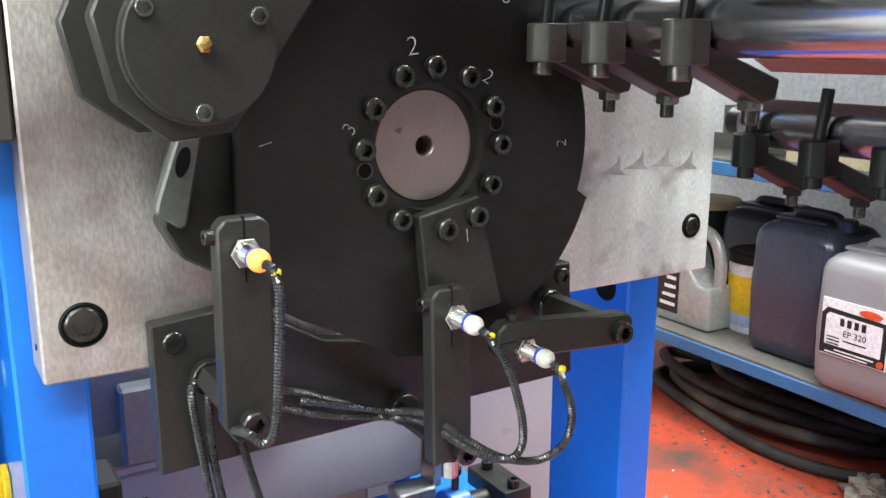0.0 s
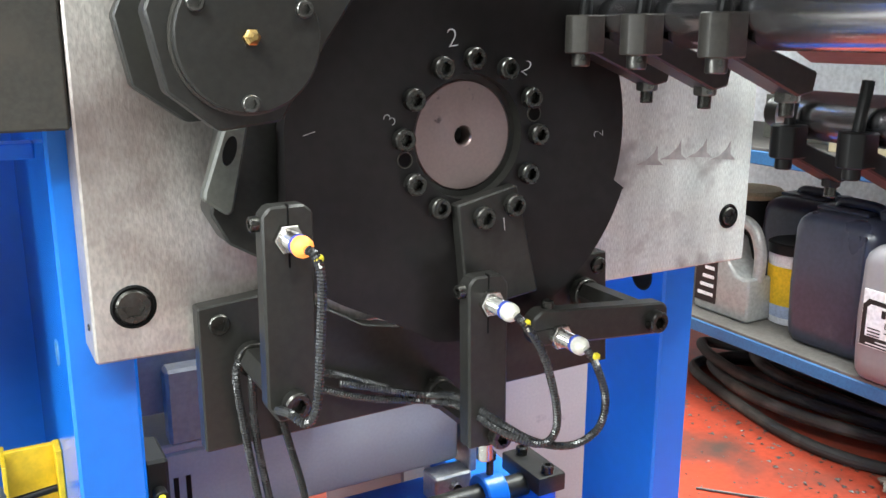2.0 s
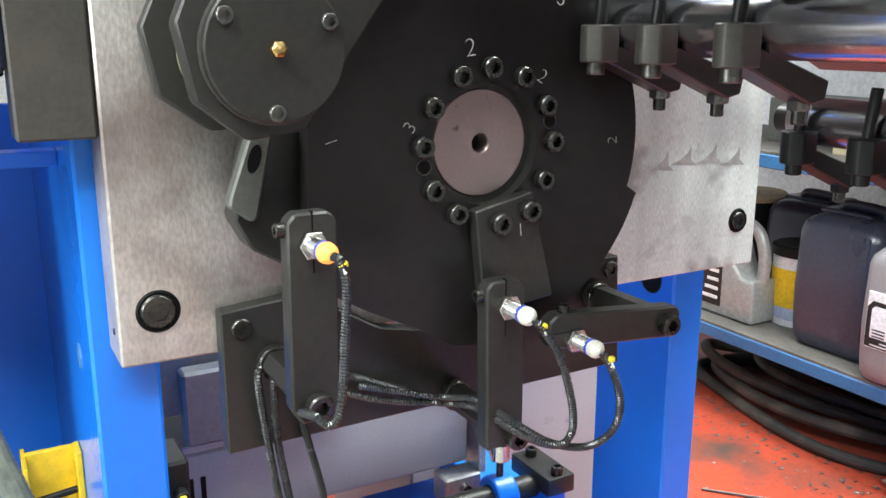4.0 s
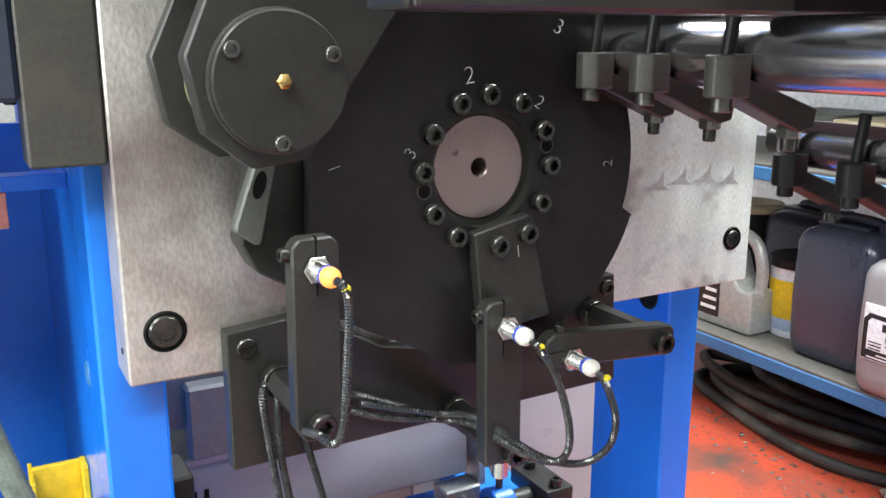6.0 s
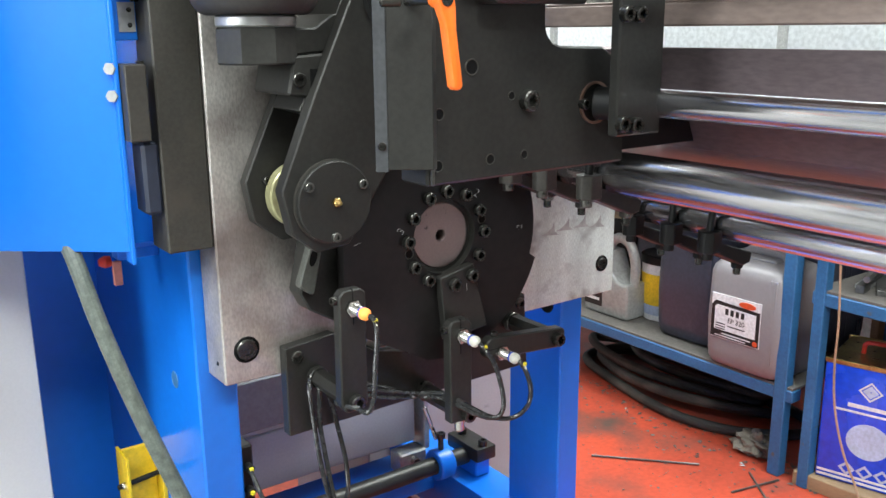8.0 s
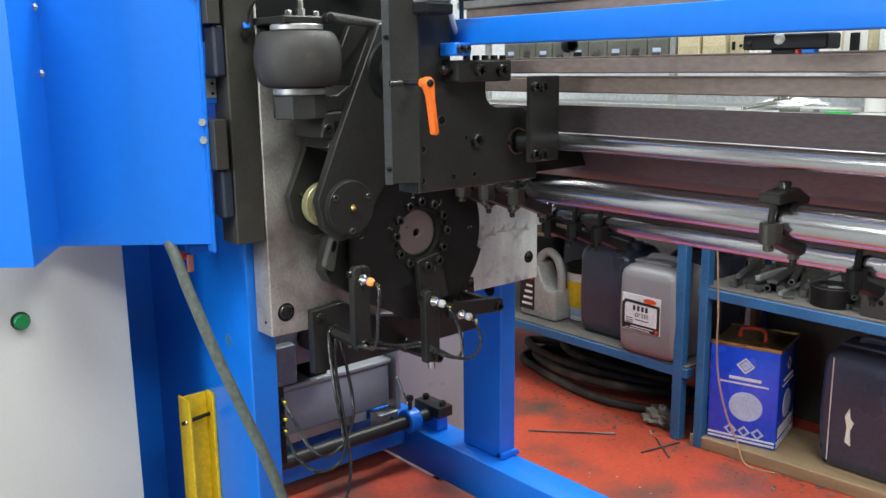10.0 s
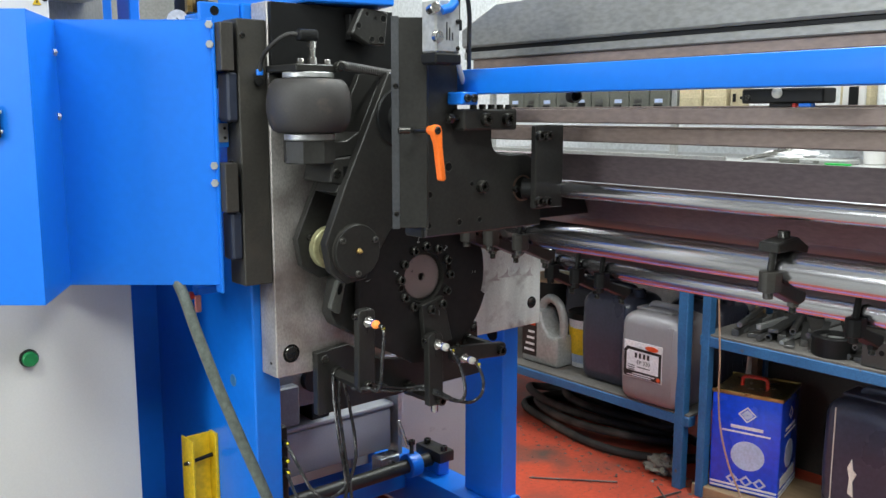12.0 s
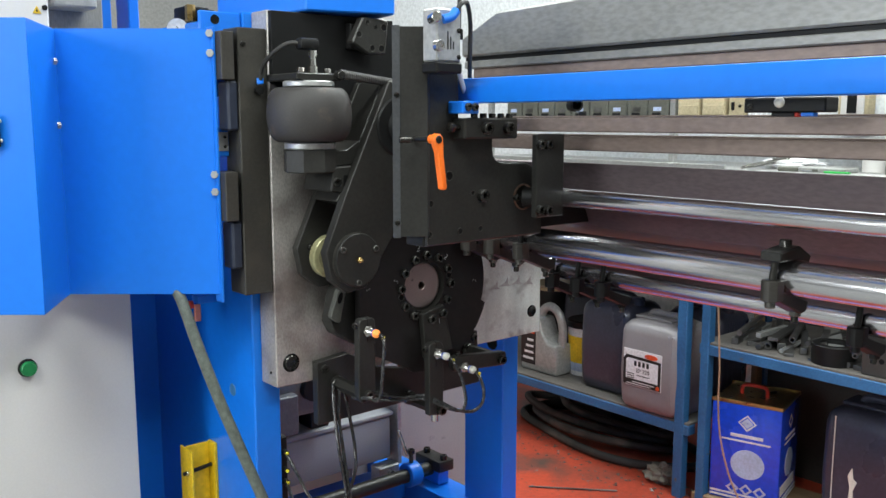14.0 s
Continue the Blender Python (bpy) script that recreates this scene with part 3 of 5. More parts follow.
part("front_plate", prism(front, 0.585, 0.606, "y", 0.0018), BLACK, fk)
back = [(0.0995, 1.114), (0.1095, 1.062), (0.148, 1.034), (0.20, 1.036), (0.235, 1.10), (0.25, 1.17), (0.31, 1.28), (0.31, 1.43), (0.25, 1.43), (0.209, 1.346), (0.150, 1.223)]
part("back_plate", prism(back, 0.682, 0.700, "y", 0.0018), BLACK, fk)
part("web", prism([(0.141, 1.207), (0.150, 1.223), (0.209, 1.346), (0.25, 1.43), (0.31, 1.43), (0.31, 1.30), (0.20, 1.19)], 0.6062, 0.6818, "y", 0.0012), BLACK, fk)
part("roller", lathe([(0, 0), (0.028, 0), (0.030, 0.002), (0.030, 0.068), (0.028, 0.070), (0, 0.070)], (0.165, 0.609, 1.095), (0, 1, 0), 40), STEEL, fk)
part("bearing_ring", lathe([(0.03, 0), (0.040, 0), (0.042, 0.002), (0.042, 0.016), (0.03, 0.018)], (0.165, 0.660, 1.095), (0, 1, 0), 40), PALEYEL, fk)
cap = part("bearing_cap", lathe([(0, 0.0100), (0.0488, 0.0100), (0.0502, 0.0088), (0.0502, 0)], (0.1690, 0.585, 1.0980), (0, -1, 0), 64), BLACK, fk)
part("cap_rim", lathe([(0.0503, 0), (0.0520, 0), (0.0520, 0.0020), (0.0503, 0.0024)], (0.1690, 0.585, 1.0980), (0, -1, 0), 64), TAUPE, fk)
part("grease_nipple", lathe([(0.0058, 0), (0.0058, 0.005), (0.0045, 0.006), (0.0032, 0.008), (0.0036, 0.010), (0.002, 0.0125), (0, 0.0125)], (0.1690, 0.5750, 1.0985), (0, -1, 0), 6), BRASS, cap)
for a in (-93, 27, 147):
    bolt(cap, (0.1690 + 0.0425 * math.cos(radians(a)), 0.5750, 1.0975 + 0.0425 * math.sin(radians(a))), (0, -1, 0), 0.0060, 0.0045, STEELDIM)
bolt(fk, (0.128, 0.684, 1.115), (0, -1, 0), 0.006, 0.01)
part("pivot_hub", lathe([(0, 0.012), (0.03, 0.012), (0.034, 0.004), (0.055, 0.004), (0.058, 0)], (0.278, 0.585, 1.345), (0, -1, 0), 48), BLACK2, fk)
lug = part("link_lug", prism([(0.165, 1.032), (0.184, 1.034), (0.169, 0.968), (0.164, 0.966), (0.147, 0.979), (0.148, 0.986)], 0.640, 0.654, "y", 0.002), LUG, fk)
part("lug_slot", prism([(0.1685 + 0.0052 * math.cos(radians(a)) + 0.25 * 0.011 * math.sin(radians(a)), 1.0155 + 0.011 * math.sin(radians(a))) for a in range(0, 360, 15)], 0.6392, 0.6405, "y", 0), HOLE, lug)

# ---- air spring ----
asx, asy = 0.108, 0.640
ar = thing("air_spring", "dark rubber air spring bellows between two steel seats", "air spring", (asx, asy, 1.27))
prof = [(0.048, 1.318), (0.060, 1.318)] + [(0.054 + 0.024 * math.cos(radians(a)) ** 0.8 if abs(a) < 89 else 0.054, 1.367 + 0.049 * math.sin(radians(a))) for a in range(-86, 87, 9)] + [(0.060, 1.416), (0.048, 1.416)]
part("bellows", lathe([(r, h - 1.318) for r, h in prof], (asx, asy, 1.318), (0, 0, 1), 64), RUBBER, ar, angle=1.2)
part("lower_seat", cyl((asx, asy, 1.3045), (asx, asy, 1.3175), 0.047, 48, 0.002), ALU, ar)
part("upper_seat", cyl((asx, asy, 1.4165), (asx, asy, 1.4275), 0.047, 48, 0.002), ALU, ar)
part("lower_block", lathe([(0, 0), (0.048, 0), (0.050, 0.002), (0.050, 0.040), (0.048, 0.0422), (0, 0.0422)], (asx, asy, 1.262), (0, 0, 1), 8), BLACK, ar)
part("wedge", prism([(0.135, 1.272), (0.188, 1.276), (0.203, 1.318), (0.190, 1.319), (0.165, 1.303), (0.135, 1.303)], 0.603, 0.690, "y", 0.002), BLACK, ar)
tp = part("top_plate", box(0.062, 0.158, 0.605, 0.715, 1.428, 1.441, 0.002), BLACK, ar)
part("hex_fitting", lathe([(0.0085, 0), (0.0085, 0.012), (0.0055, 0.013), (0.0055, 0.030), (0.0075, 0.030), (0.0075, 0.044), (0, 0.044)], (0.108, 0.625, 1.4415), (0, 0, 1), 6), STEEL, ar)
for bx in (0.086, 0.142):
    bolt(tp, (bx, 0.63, 1.443), (0, 0, 1), 0.007, 0.008, STEEL, True)
part("elbow", box(0.078, 0.118, 0.613, 0.637, 1.482, 1.503, 0.006, 2), BLACK2, ar)
part("air_hose", sweep(spline([(0.092, 0.624, 1.493), (0.062, 0.635, 1.492), (0.045, 0.67, 1.470), (0.046, 0.700, 1.45), (0.048, 0.712, 1.425)], 8), 0.0042, 10), HOSE, ar)
part("hose_clip", cyl((0.048, 0.712, 1.423), (0.048, 0.7125, 1.434), 0.0065, 14), BLUE, ar)
cb = thing("clamp_block", "blackened steel clamp block with two socket bolts under the bellows", "clamp", (0.17, 0.65, 1.24))
part("block", prism([(0.126, 1.226), (0.196, 1.216), (0.211, 1.250), (0.203, 1.2755), (0.136, 1.2715)], 0.602, 0.70, "y", 0.003), BLACK, cb)
part("groove", box(0.156, 0.168, 0.600, 0.605, 1.226, 1.256, 0.0), HOLE, cb)
for bx, bz in ((0.141, 1.2435), (0.188, 1.2385)):
    bolt(cb, (bx, 0.602, bz), (0, -1, 0), 0.0085, 0.004)
hs = thing("return_spring", "coiled steel tension spring on an eye bolt", "spring", (0.22, 0.60, 1.43))
coil = [Vector((0.152 + 0.145 * i / 420, 0.60 + 0.0072 * math.cos(i * 6.28318531 / 14), 1.4405 - 0.016 * i / 420 + 0.0072 * math.sin(i * 6.28318531 / 14))) for i in range(421)]
part("coil", sweep(coil, 0.0015, 6), SCRAP, hs)
part("eye_bolt", cyl((0.148, 0.606, 1.438), (0.148, 0.590, 1.438), 0.0085, 20), BOLT, hs)
ub = thing("pivot_bracket", "blackened steel bracket plate with drilled holes above the bellows", "bracket", (0.3, 0.68, 1.5))
part("plate", prism([(0.224, 1.506), (0.250, 1.556), (0.312, 1.552), (0.304, 1.487), (0.264, 1.485)], 0.668, 0.690, "y", 0.003), BLACK, ub)
for bx, bz, rr in ((0.240, 1.522, 0.006), (0.271, 1.497, 0.006), (0.293, 1.497, 0.007), (0.260, 1.545, 0.0045), (0.299, 1.538, 0.007), (0.280, 1.538, 0.004)):
    hole(ub, (bx, 0.668, bz), rr)
part("stand_off", box(0.235, 0.300, 0.690, 0.7085, 1.495, 1.545, 0.002), BLACK2, ub)
bolt(sp, (0.100, 0.72, 1.475), (0, -1, 0), 0.010, 0.006)

# ---- sensor mounting plate, arms and sensors ----
lp = thing("sensor_plate", "blackened steel mounting plate bolted below the cam", "mounting plate", (0.36, 0.71, 0.75))
part("plate", prism([(0.150, 0.746), (0.590, 0.752), (0.583, 0.876), (0.55, 0.876), (0.40, 0.82), (0.30, 0.84), (0.225, 0.884), (0.150, 0.877)], 0.700, 0.7185, "y", 0.0015), BLACK, lp)
bolt(lp, (0.1675, 0.700, 0.861), (0, -1, 0), 0.0092, 0.0035)
bolt(lp, (0.572, 0.700, 0.862), (0, -1, 0), 0.0092, 0.0035)


def sensor_arm(name, outline, bx, bz, screw, slit, label):
    e = thing("mounting_bracket", label, "sensor bracket", (bx, 0.64, bz), "mounting brackets")
    a = part("arm", prism(outline, 0.585, 0.602, "y", 0.0018), BLACK, e)
    part("spacer", lathe([(0, 0), (0.0135, 0), (0.0135, 0.096), (0, 0.096)], (bx, 0.603, bz), (0, 1, 0), 6), BLACK, e)
    part("spacer_collar", lathe([(0, 0), (0.0145, 0), (0.0155, 0.002), (0.0155, 0.010), (0, 0.010)], (bx, 0.684, bz), (0, 1, 0), 24), BOLT, e)
    bolt(a, (bx, 0.585, bz), (0, -1, 0), 0.0105, 0.010, BOLT)
    part("slit", box(*slit, 0), HOLE, a)
    bolt(a, screw[0], screw[1], 0.0058, 0.007)
    return e


sensor_arm(1, [(0.172, 0.828), (0.180, 0.815), (0.205, 0.815), (0.2115, 0.822), (0.2125, 0.975), (0.206, 0.981), (0.180, 0.981), (0.1735, 0.974)],
           0.1925, 0.829, ((0.1735, 0.5935, 0.968), (-1, 0, 0)), (0.1925, 0.1937, 0.5846, 0.59, 0.935, 0.982), "upright blackened steel arm carrying a sensor")
sensor_arm(2, [(0.347, 0.752), (0.385, 0.752), (0.384, 0.897), (0.377, 0.906), (0.351, 0.906), (0.345, 0.899)],
           0.3755, 0.7605, ((0.3455, 0.5935, 0.893), (-1, 0, 0)), (0.3635, 0.3647, 0.5846, 0.59, 0.856, 0.907), "short upright blackened steel arm carrying a sensor")
e = sensor_arm(3, [(0.410, 0.843), (0.416, 0.834), (0.560, 0.823), (0.566, 0.829), (0.566, 0.848), (0.560, 0.854), (0.420, 0.8665), (0.411, 0.86)],
               0.548, 0.838, ((0.431, 0.5935, 0.8655), (0, 0, 1)), (0.409, 0.450, 0.5846, 0.59, 0.8485, 0.8495), "level blackened steel arm carrying a sensor")
part("tip", cyl((0.368, 0.594, 0.752), (0.368, 0.594, 0.735), 0.0075, 20), STEEL, e)


def sensor(x, z, lit, label):
    e = thing("proximity_sensor", label, "sensor", (x, 0.585, z), "proximity sensors")
    part("hex_nut", lathe([(0.0066, 0), (0.0116, 0), (0.0116, 0.0055), (0.0108, 0.0062), (0.0066, 0.0062)], (x, 0.585, z), (0, -1, 0), 6), STEEL, e)
    b = part("body", lathe([(0.0072, 0)] + [(0.0072 - 0.0004 * (i % 2), 0.006 + 0.0008 * i) for i in range(22)] + [(0, 0.0235)], (x, 0.585, z), (0, -1, 0), 28), STEEL, e)
    part("ring", lathe([(0.0074, 0), (0.0078, 0.0005), (0.0078, 0.003), (0.0074, 0.0034)], (x, 0.5625, z), (0, -1, 0), 28), BLUETAPE, b)
    part("lens", lathe([(0.0074, 0), (0.0080, 0.003), (0.0076, 0.007), (0.0055, 0.0100), (0.0032, 0.0115), (0.0028, 0.013), (0, 0.013)], (x, 0.5590, z), (0, -1, 0), 28), GLOW if lit else WHITEP, b)
    t = part("cable_tag", box(x + 0.0025, x + 0.0095, 0.5375, 0.5435, z - 0.0085, z - 0.0030, 0.0015), YTIE, e)
    part("tie_tail", sweep(spline([(x + 0.006, 0.5405, z - 0.006), (x + 0.0055, 0.538, z - 0.009), (x + 0.0065, 0.537, z - 0.012)], 3), 0.0012, 6), WHITEP, t)
    return e


s1 = sensor(0.1925, 0.957, True, "threaded steel proximity sensor with a lit amber lens")
s2 = sensor(0.3660, 0.8825, False, "threaded steel proximity sensor with a pale lens")
s3 = sensor(0.4385, 0.8410, False, "threaded steel proximity sensor with a pale lens, on the level arm")


def cable(parent, pts, r=0.0031, ridge=0.0007, step=0.0013):
    part("cable", sweep(spline(pts, 10), r, 8, ridge, step), WRAP, parent, "black spiral-wrapped cable")


cable(s1, [(0.1925, 0.546, 0.957), (0.197, 0.541, 0.953), (0.2005, 0.540, 0.935), (0.200, 0.545, 0.891), (0.197, 0.548, 0.842), (0.190, 0.552, 0.826), (0.182, 0.565, 0.830), (0.180, 0.60, 0.822), (0.195, 0.64, 0.812), (0.25, 0.685, 0.806), (0.30, 0.692, 0.785), (0.355, 0.692, 0.757)])
cable(s2, [(0.3660, 0.546, 0.8825), (0.372, 0.540, 0.874), (0.388, 0.538, 0.848), (0.402, 0.538, 0.805), (0.405, 0.541, 0.775), (0.392, 0.545, 0.765), (0.365, 0.560, 0.775), (0.352, 0.612, 0.782), (0.35, 0.67, 0.765), (0.29, 0.685, 0.775), (0.23, 0.69, 0.80)])
cable(s3, [(0.4385, 0.546, 0.841), (0.446, 0.540, 0.825), (0.455, 0.538, 0.795), (0.450, 0.540, 0.768), (0.425, 0.543, 0.757), (0.390, 0.548, 0.766), (0.365, 0.565, 0.782), (0.354, 0.615, 0.788), (0.345, 0.67, 0.772), (0.27, 0.687, 0.792)])
dc = thing("drop_cables", "black spiral-wrapped cables hanging in a loop below the sensors", "cable", (0.17, 0.66, 0.6))
cable(dc, [(0.182, 0.690, 0.832), (0.174, 0.680, 0.820), (0.180, 0.685, 0.770), (0.192, 0.69, 0.690), (0.210, 0.70, 0.615), (0.214, 0.70, 0.562), (0.190, 0.70, 0.533), (0.150, 0.715, 0.530), (0.122, 0.74, 0.562), (0.122, 0.785, 0.603)])
cable(dc, [(0.190, 0.690, 0.832), (0.186, 0.675, 0.815), (0.190, 0.685, 0.760), (0.203, 0.69, 0.680), (0.218, 0.70, 0.610), (0.226, 0.70, 0.56), (0.226, 0.70, 0.50), (0.215, 0.72, 0.42), (0.19, 0.78, 0.36), (0.16, 0.90, 0.34)])
cable(dc, [(0.200, 0.690, 0.824), (0.207, 0.685, 0.800), (0.220, 0.69, 0.749), (0.238, 0.70, 0.676), (0.237, 0.70, 0.623), (0.212, 0.70, 0.577), (0.172, 0.705, 0.560), (0.140, 0.715, 0.585), (0.123, 0.74, 0.635), (0.123, 0.785, 0.667)])
vt = thing("terminal_block", "small black valve terminal block with yellow tags on the column", "terminal block", (0.125, 0.82, 0.6))
part("block", box(0.1125, 0.135, 0.80, 0.86, 0.52, 0.70, 0.003), BLACK2, vt)
for tz in (0.667, 0.629, 0.603):
    q = part("plug", cyl((0.124, 0.80, tz), (0.124, 0.785, tz), 0.007, 14), BLACK2, vt)
    part("tag", box(0.121, 0.127, 0.780, 0.786, tz - 0.002, tz + 0.004, 0.001), YTIE, q)

# ---- bearing block, lever, valve ----
bk = thing("bearing_block", "large blackened steel bearing block with tapped holes and an upright plate", "bearing block", (0.25, 0.40, 1.15))
part("block", prism([(0.172, 1.1425), (0.462, 1.1430), (0.462, 1.250), (0.453, 1.262), (0.421, 1.279), (0.356, 1.281), (0.344, 1.285), (0.336, 1.293), (0.333, 1.305), (0.333, 1.329), (0.252, 1.329), (0.252, 1.50), (0.176, 1.50)], 0.386, 0.436, "y", 0.0025), BLACK, bk)
up = part("upright_plate", prism([(0.1235, 0.4025), (0.168, 0.368), (0.1755, 0.372), (0.1755, 0.435), (0.150, 0.428)], 1.163, 1.508, "z", 0.0008), BLACK, bk)
part("screw_strip", prism([(0.1215, 0.4030), (0.1315, 0.3950), (0.1325, 0.3962), (0.1240, 0.4045)], 1.161, 1.510, "z", 0.0005), SLATE, up)
for bz in (1.187, 1.398):
    bolt(up, (0.1270, 0.3985, bz), (-0.62, -0.78, 0), 0.0044, 0.0025)
part("edge_strip", box(0.1758, 0.180, 0.3825, 0.3862, 1.1435, 1.49, 0.0008), STEELDIM, bk)
for bx, bz, rr in ((0.188, 1.216, 0.0058), (0.186, 1.163, 0.0058), (0.255, 1.164, 0.0056), (0.303, 1.165, 0.0048), (0.230, 1.262, 0.0080), (0.284, 1.230, 0.0045)):
    hole(bk, (bx, 0.386, bz), rr)
bolt(bk, (0.306, 0.386, 1.224), (0, -1, 0), 0.0115, 0.011)
part("snap_ring", lathe([(0.0215, 0), (0.0215, 0.0025), (0.0245, 0.0025), (0.0245, 0)], (0.410, 0.386, 1.216), (0, -1, 0), 40), COPPER, bk)
part("boss", cyl((0.413, 0.386, 1.215), (0.435, 0.345, 1.215), 0.019, 32), BLACK2, bk)
bolt(bk, (0.390, 0.386, 1.2155), (0, -1, 0), 0.0062, 0.009)
bolt(bk, (0.448, 0.386, 1.190), (0, -1, 0), 0.0095, 0.012)
rb = thing("rod_bracket", "flat blackened steel bracket bar with socket bolts holding the rod end", "bracket", (0.465, 0.34, 1.18))
bar = part("bar", box(0.384, 0.456, 0.326, 0.340, 1.183, 1.333, 0.002), BLACK, rb)
for bx, bz in ((0.3960, 1.197), (0.4170, 1.195), (0.3960, 1.314), (0.4160, 1.314)):
    bolt(bar, (bx - 0.006, 0.326, bz), (0, -1, 0), 0.0088, 0.009)
tb = thing("stop_block", "small blackened steel stop block with two bolts and a stud", "block", (0.3, 0.37, 1.34))
blk = part("block", box(0.236, 0.362, 0.352, 0.3855, 1.325, 1.361, 0.003), BLACK, tb)
for bx in (0.284, 0.335):
    bolt(blk, (bx, 0.352, 1.3435), (0, -1, 0), 0.0108, 0.010)
part("stud", cyl((0.238, 0.368, 1.345), (0.214, 0.368, 1.345), 0.005, 16), BOLT, tb)
bolt(blk, (0.222, 0.368, 1.345), (-1, 0, 0), 0.009, 0.007, None, True)
for i in range(5):
    bolt(blk, (0.272 + i * 0.021, 0.369, 1.361), (0, 0, 1), 0.0062, 0.008)

lv = thing("clamping_lever", "bright orange adjustable clamping lever on a steel stud", "lever", (0.15, 0.34, 1.33))
lev = circle(0.1455, 1.3265, 0.0095, 20, 215, 10) + [(0.1445, 1.305), (0.1525, 1.252)] + circle(0.1580, 1.2505, 0.0056, 190, 350, 6) + [(0.1565, 1.30), (0.1560, 1.318)]
lb = part("handle", prism(lev, 0.312, 0.325, "y", 0.003, 2), ORANGE, lv)
part("hub", cyl((0.1455, 0.325, 1.3265), (0.1465, 0.334, 1.3265), 0.0075, 20), ORANGE, lv)
part("pivot_stud", cyl((0.1465, 0.334, 1.3265), (0.150, 0.385, 1.3265), 0.0045, 16), BOLT, lv)
bolt(lb, (0.1455, 0.3125, 1.3265), (0, -1, 0), 0.0065, 0.002, BOLT)
part("stud", cyl((0.130, 0.365, 1.326), (0.112, 0.372, 1.326), 0.0055, 16), BOLT, lv)

va = thing("solenoid_valve", "grey aluminium solenoid valve with black base and air fittings", "valve", (0.21, 0.37, 1.44))
vb = part("body", box(0.156, 0.208, 0.330, 0.367, 1.450, 1.534, 0.003), ALU, va)
part("base", box(0.154, 0.210, 0.328, 0.3675, 1.432, 1.450, 0.003), BLACK2, va)
for bz in (1.458, 1.500):
    bolt(vb, (0.202, 0.330, bz), (0, -1, 0), 0.004, 0.002)
part("knob", cyl((0.156, 0.330, 1.474), (0.156, 0.320, 1.474), 0.0092, 24), STEEL, va)
for i in range(3):
    part("print_bar", box(0.178 + i * 0.006, 0.180 + i * 0.006, 0.3292, 0.3302, 1.470, 1.498 - i * 0.008, 0), LABELK, vb)
part("silencer", cyl((0.150, 0.335, 1.515), (0.142, 0.312, 1.517), 0.0085, 20), STEEL, va)
part("elbow", sweep(spline([(0.165, 0.325, 1.515), (0.178, 0.320, 1.520), (0.188, 0.320, 1.530)], 6), 0.0075, 14), BLUE, va)
part("air_hose", sweep(spline([(0.188, 0.320, 1.530), (0.200, 0.320, 1.542), (0.225, 0.335, 1.545), (0.245, 0.35, 1.515), (0.262, 0.37, 1.465), (0.28, 0.39, 1.425)], 8), 0.0038, 10), HOSE, va)
part("air_hose", sweep(spline([(0.214, 0.34, 1.60), (0.212, 0.34, 1.54), (0.216, 0.345, 1.505)], 6), 0.0035, 8), HOSE, va)
part("hose_fitting", cyl((0.216, 0.345, 1.505), (0.216, 0.345, 1.488), 0.0065, 14), BLACK2, va)
part("grey_cable", sweep(spline([(0.214, 0.36, 1.485), (0.225, 0.362, 1.46), (0.245, 0.375, 1.43), (0.27, 0.39, 1.40)], 6), 0.0045, 10), GREYPAINT, va)

# ---- rollers, rails and beams that run across the machine ----
YE = -1.7


def roller(label, x, z, r, y0, mat_):
    e = thing("roller", label, "roller", (x, y0, z), "rollers")
    part("tube", lathe([(0, 0), (r * 0.8, 0), (r, 0.004), (r, y0 - YE - 0.004), (r * 0.8, y0 - YE), (0, y0 - YE)], (x, y0, z), (0, -1, 0), 48), mat_, e)
    part("journal", cyl((x, y0 + 0.02, z), (x, y0, z), r * 0.6, 24), BLACK, e)
    return e


roller("polished chrome guide rod held in a black bracket", 0.4655, 1.2155, 0.0165, 0.360, CHROME)
roller("polished chrome roller with steel link clamps below it", 0.512, 1.117, 0.0275, 0.63, CHROME)
roller("polished chrome roller set low behind the others", 0.725, 1.024, 0.0240, 0.60, CHROME)
bb_ = thing("cross_tube", "bright blue square steel cross tube bolted to the bearing block", "cross tube", (0.28, 0.3, 1.39))
part("tube", box(0.262, 0.302, YE, 0.405, 1.386, 1.428, 0.003, 2), BLUE, bb_)
tab = part("end_tab", box(0.225, 0.262, 0.345, 0.3845, 1.368, 1.389, 0.002), BLUE, bb_)
for bx in (0.236, 0.251):
    bolt(tab, (bx, 0.345, 1.379), (0, -1, 0), 0.0068, 0.005)
for x, z0, z1, y0, wd, lab in ((0.400, 1.337, 1.3615, 0.46, 0.03, "brown mill-steel rail with a worn top edge"), (0.500, 1.301, 1.328, 0.62, 0.03, "brown mill-steel rail behind the black bracket")):
    e = thing("guide_rail", lab, "rail", (x, 0, z0), "guide rails")
    part("bar", box(x, x + wd, YE, y0, z0, z1, 0.002), BROWN, e)
    part("top_strip", box(x + 0.001, x + wd - 0.001, YE, y0, z1 + 0.0003, z1 + 0.003, 0.001), BROWN, e)
gs = thing("guide_sheet", "bent brown steel guide sheet between the rollers", "sheet", (0.6, 0, 1.2))
part("sheet", prism([(0.545, 1.272), (0.549, 1.276), (0.62, 1.232), (0.66, 1.14), (0.80, 1.075), (0.798, 1.071), (0.656, 1.137), (0.617, 1.229)], YE, 0.638, "y", 0.0005), SHEET, gs)
part("upper_leaf", prism([(0.540, 1.276), (0.546, 1.276), (0.556, 1.198), (0.550, 1.198)], YE, 0.42, "y", 0.0005), SHEET, gs)
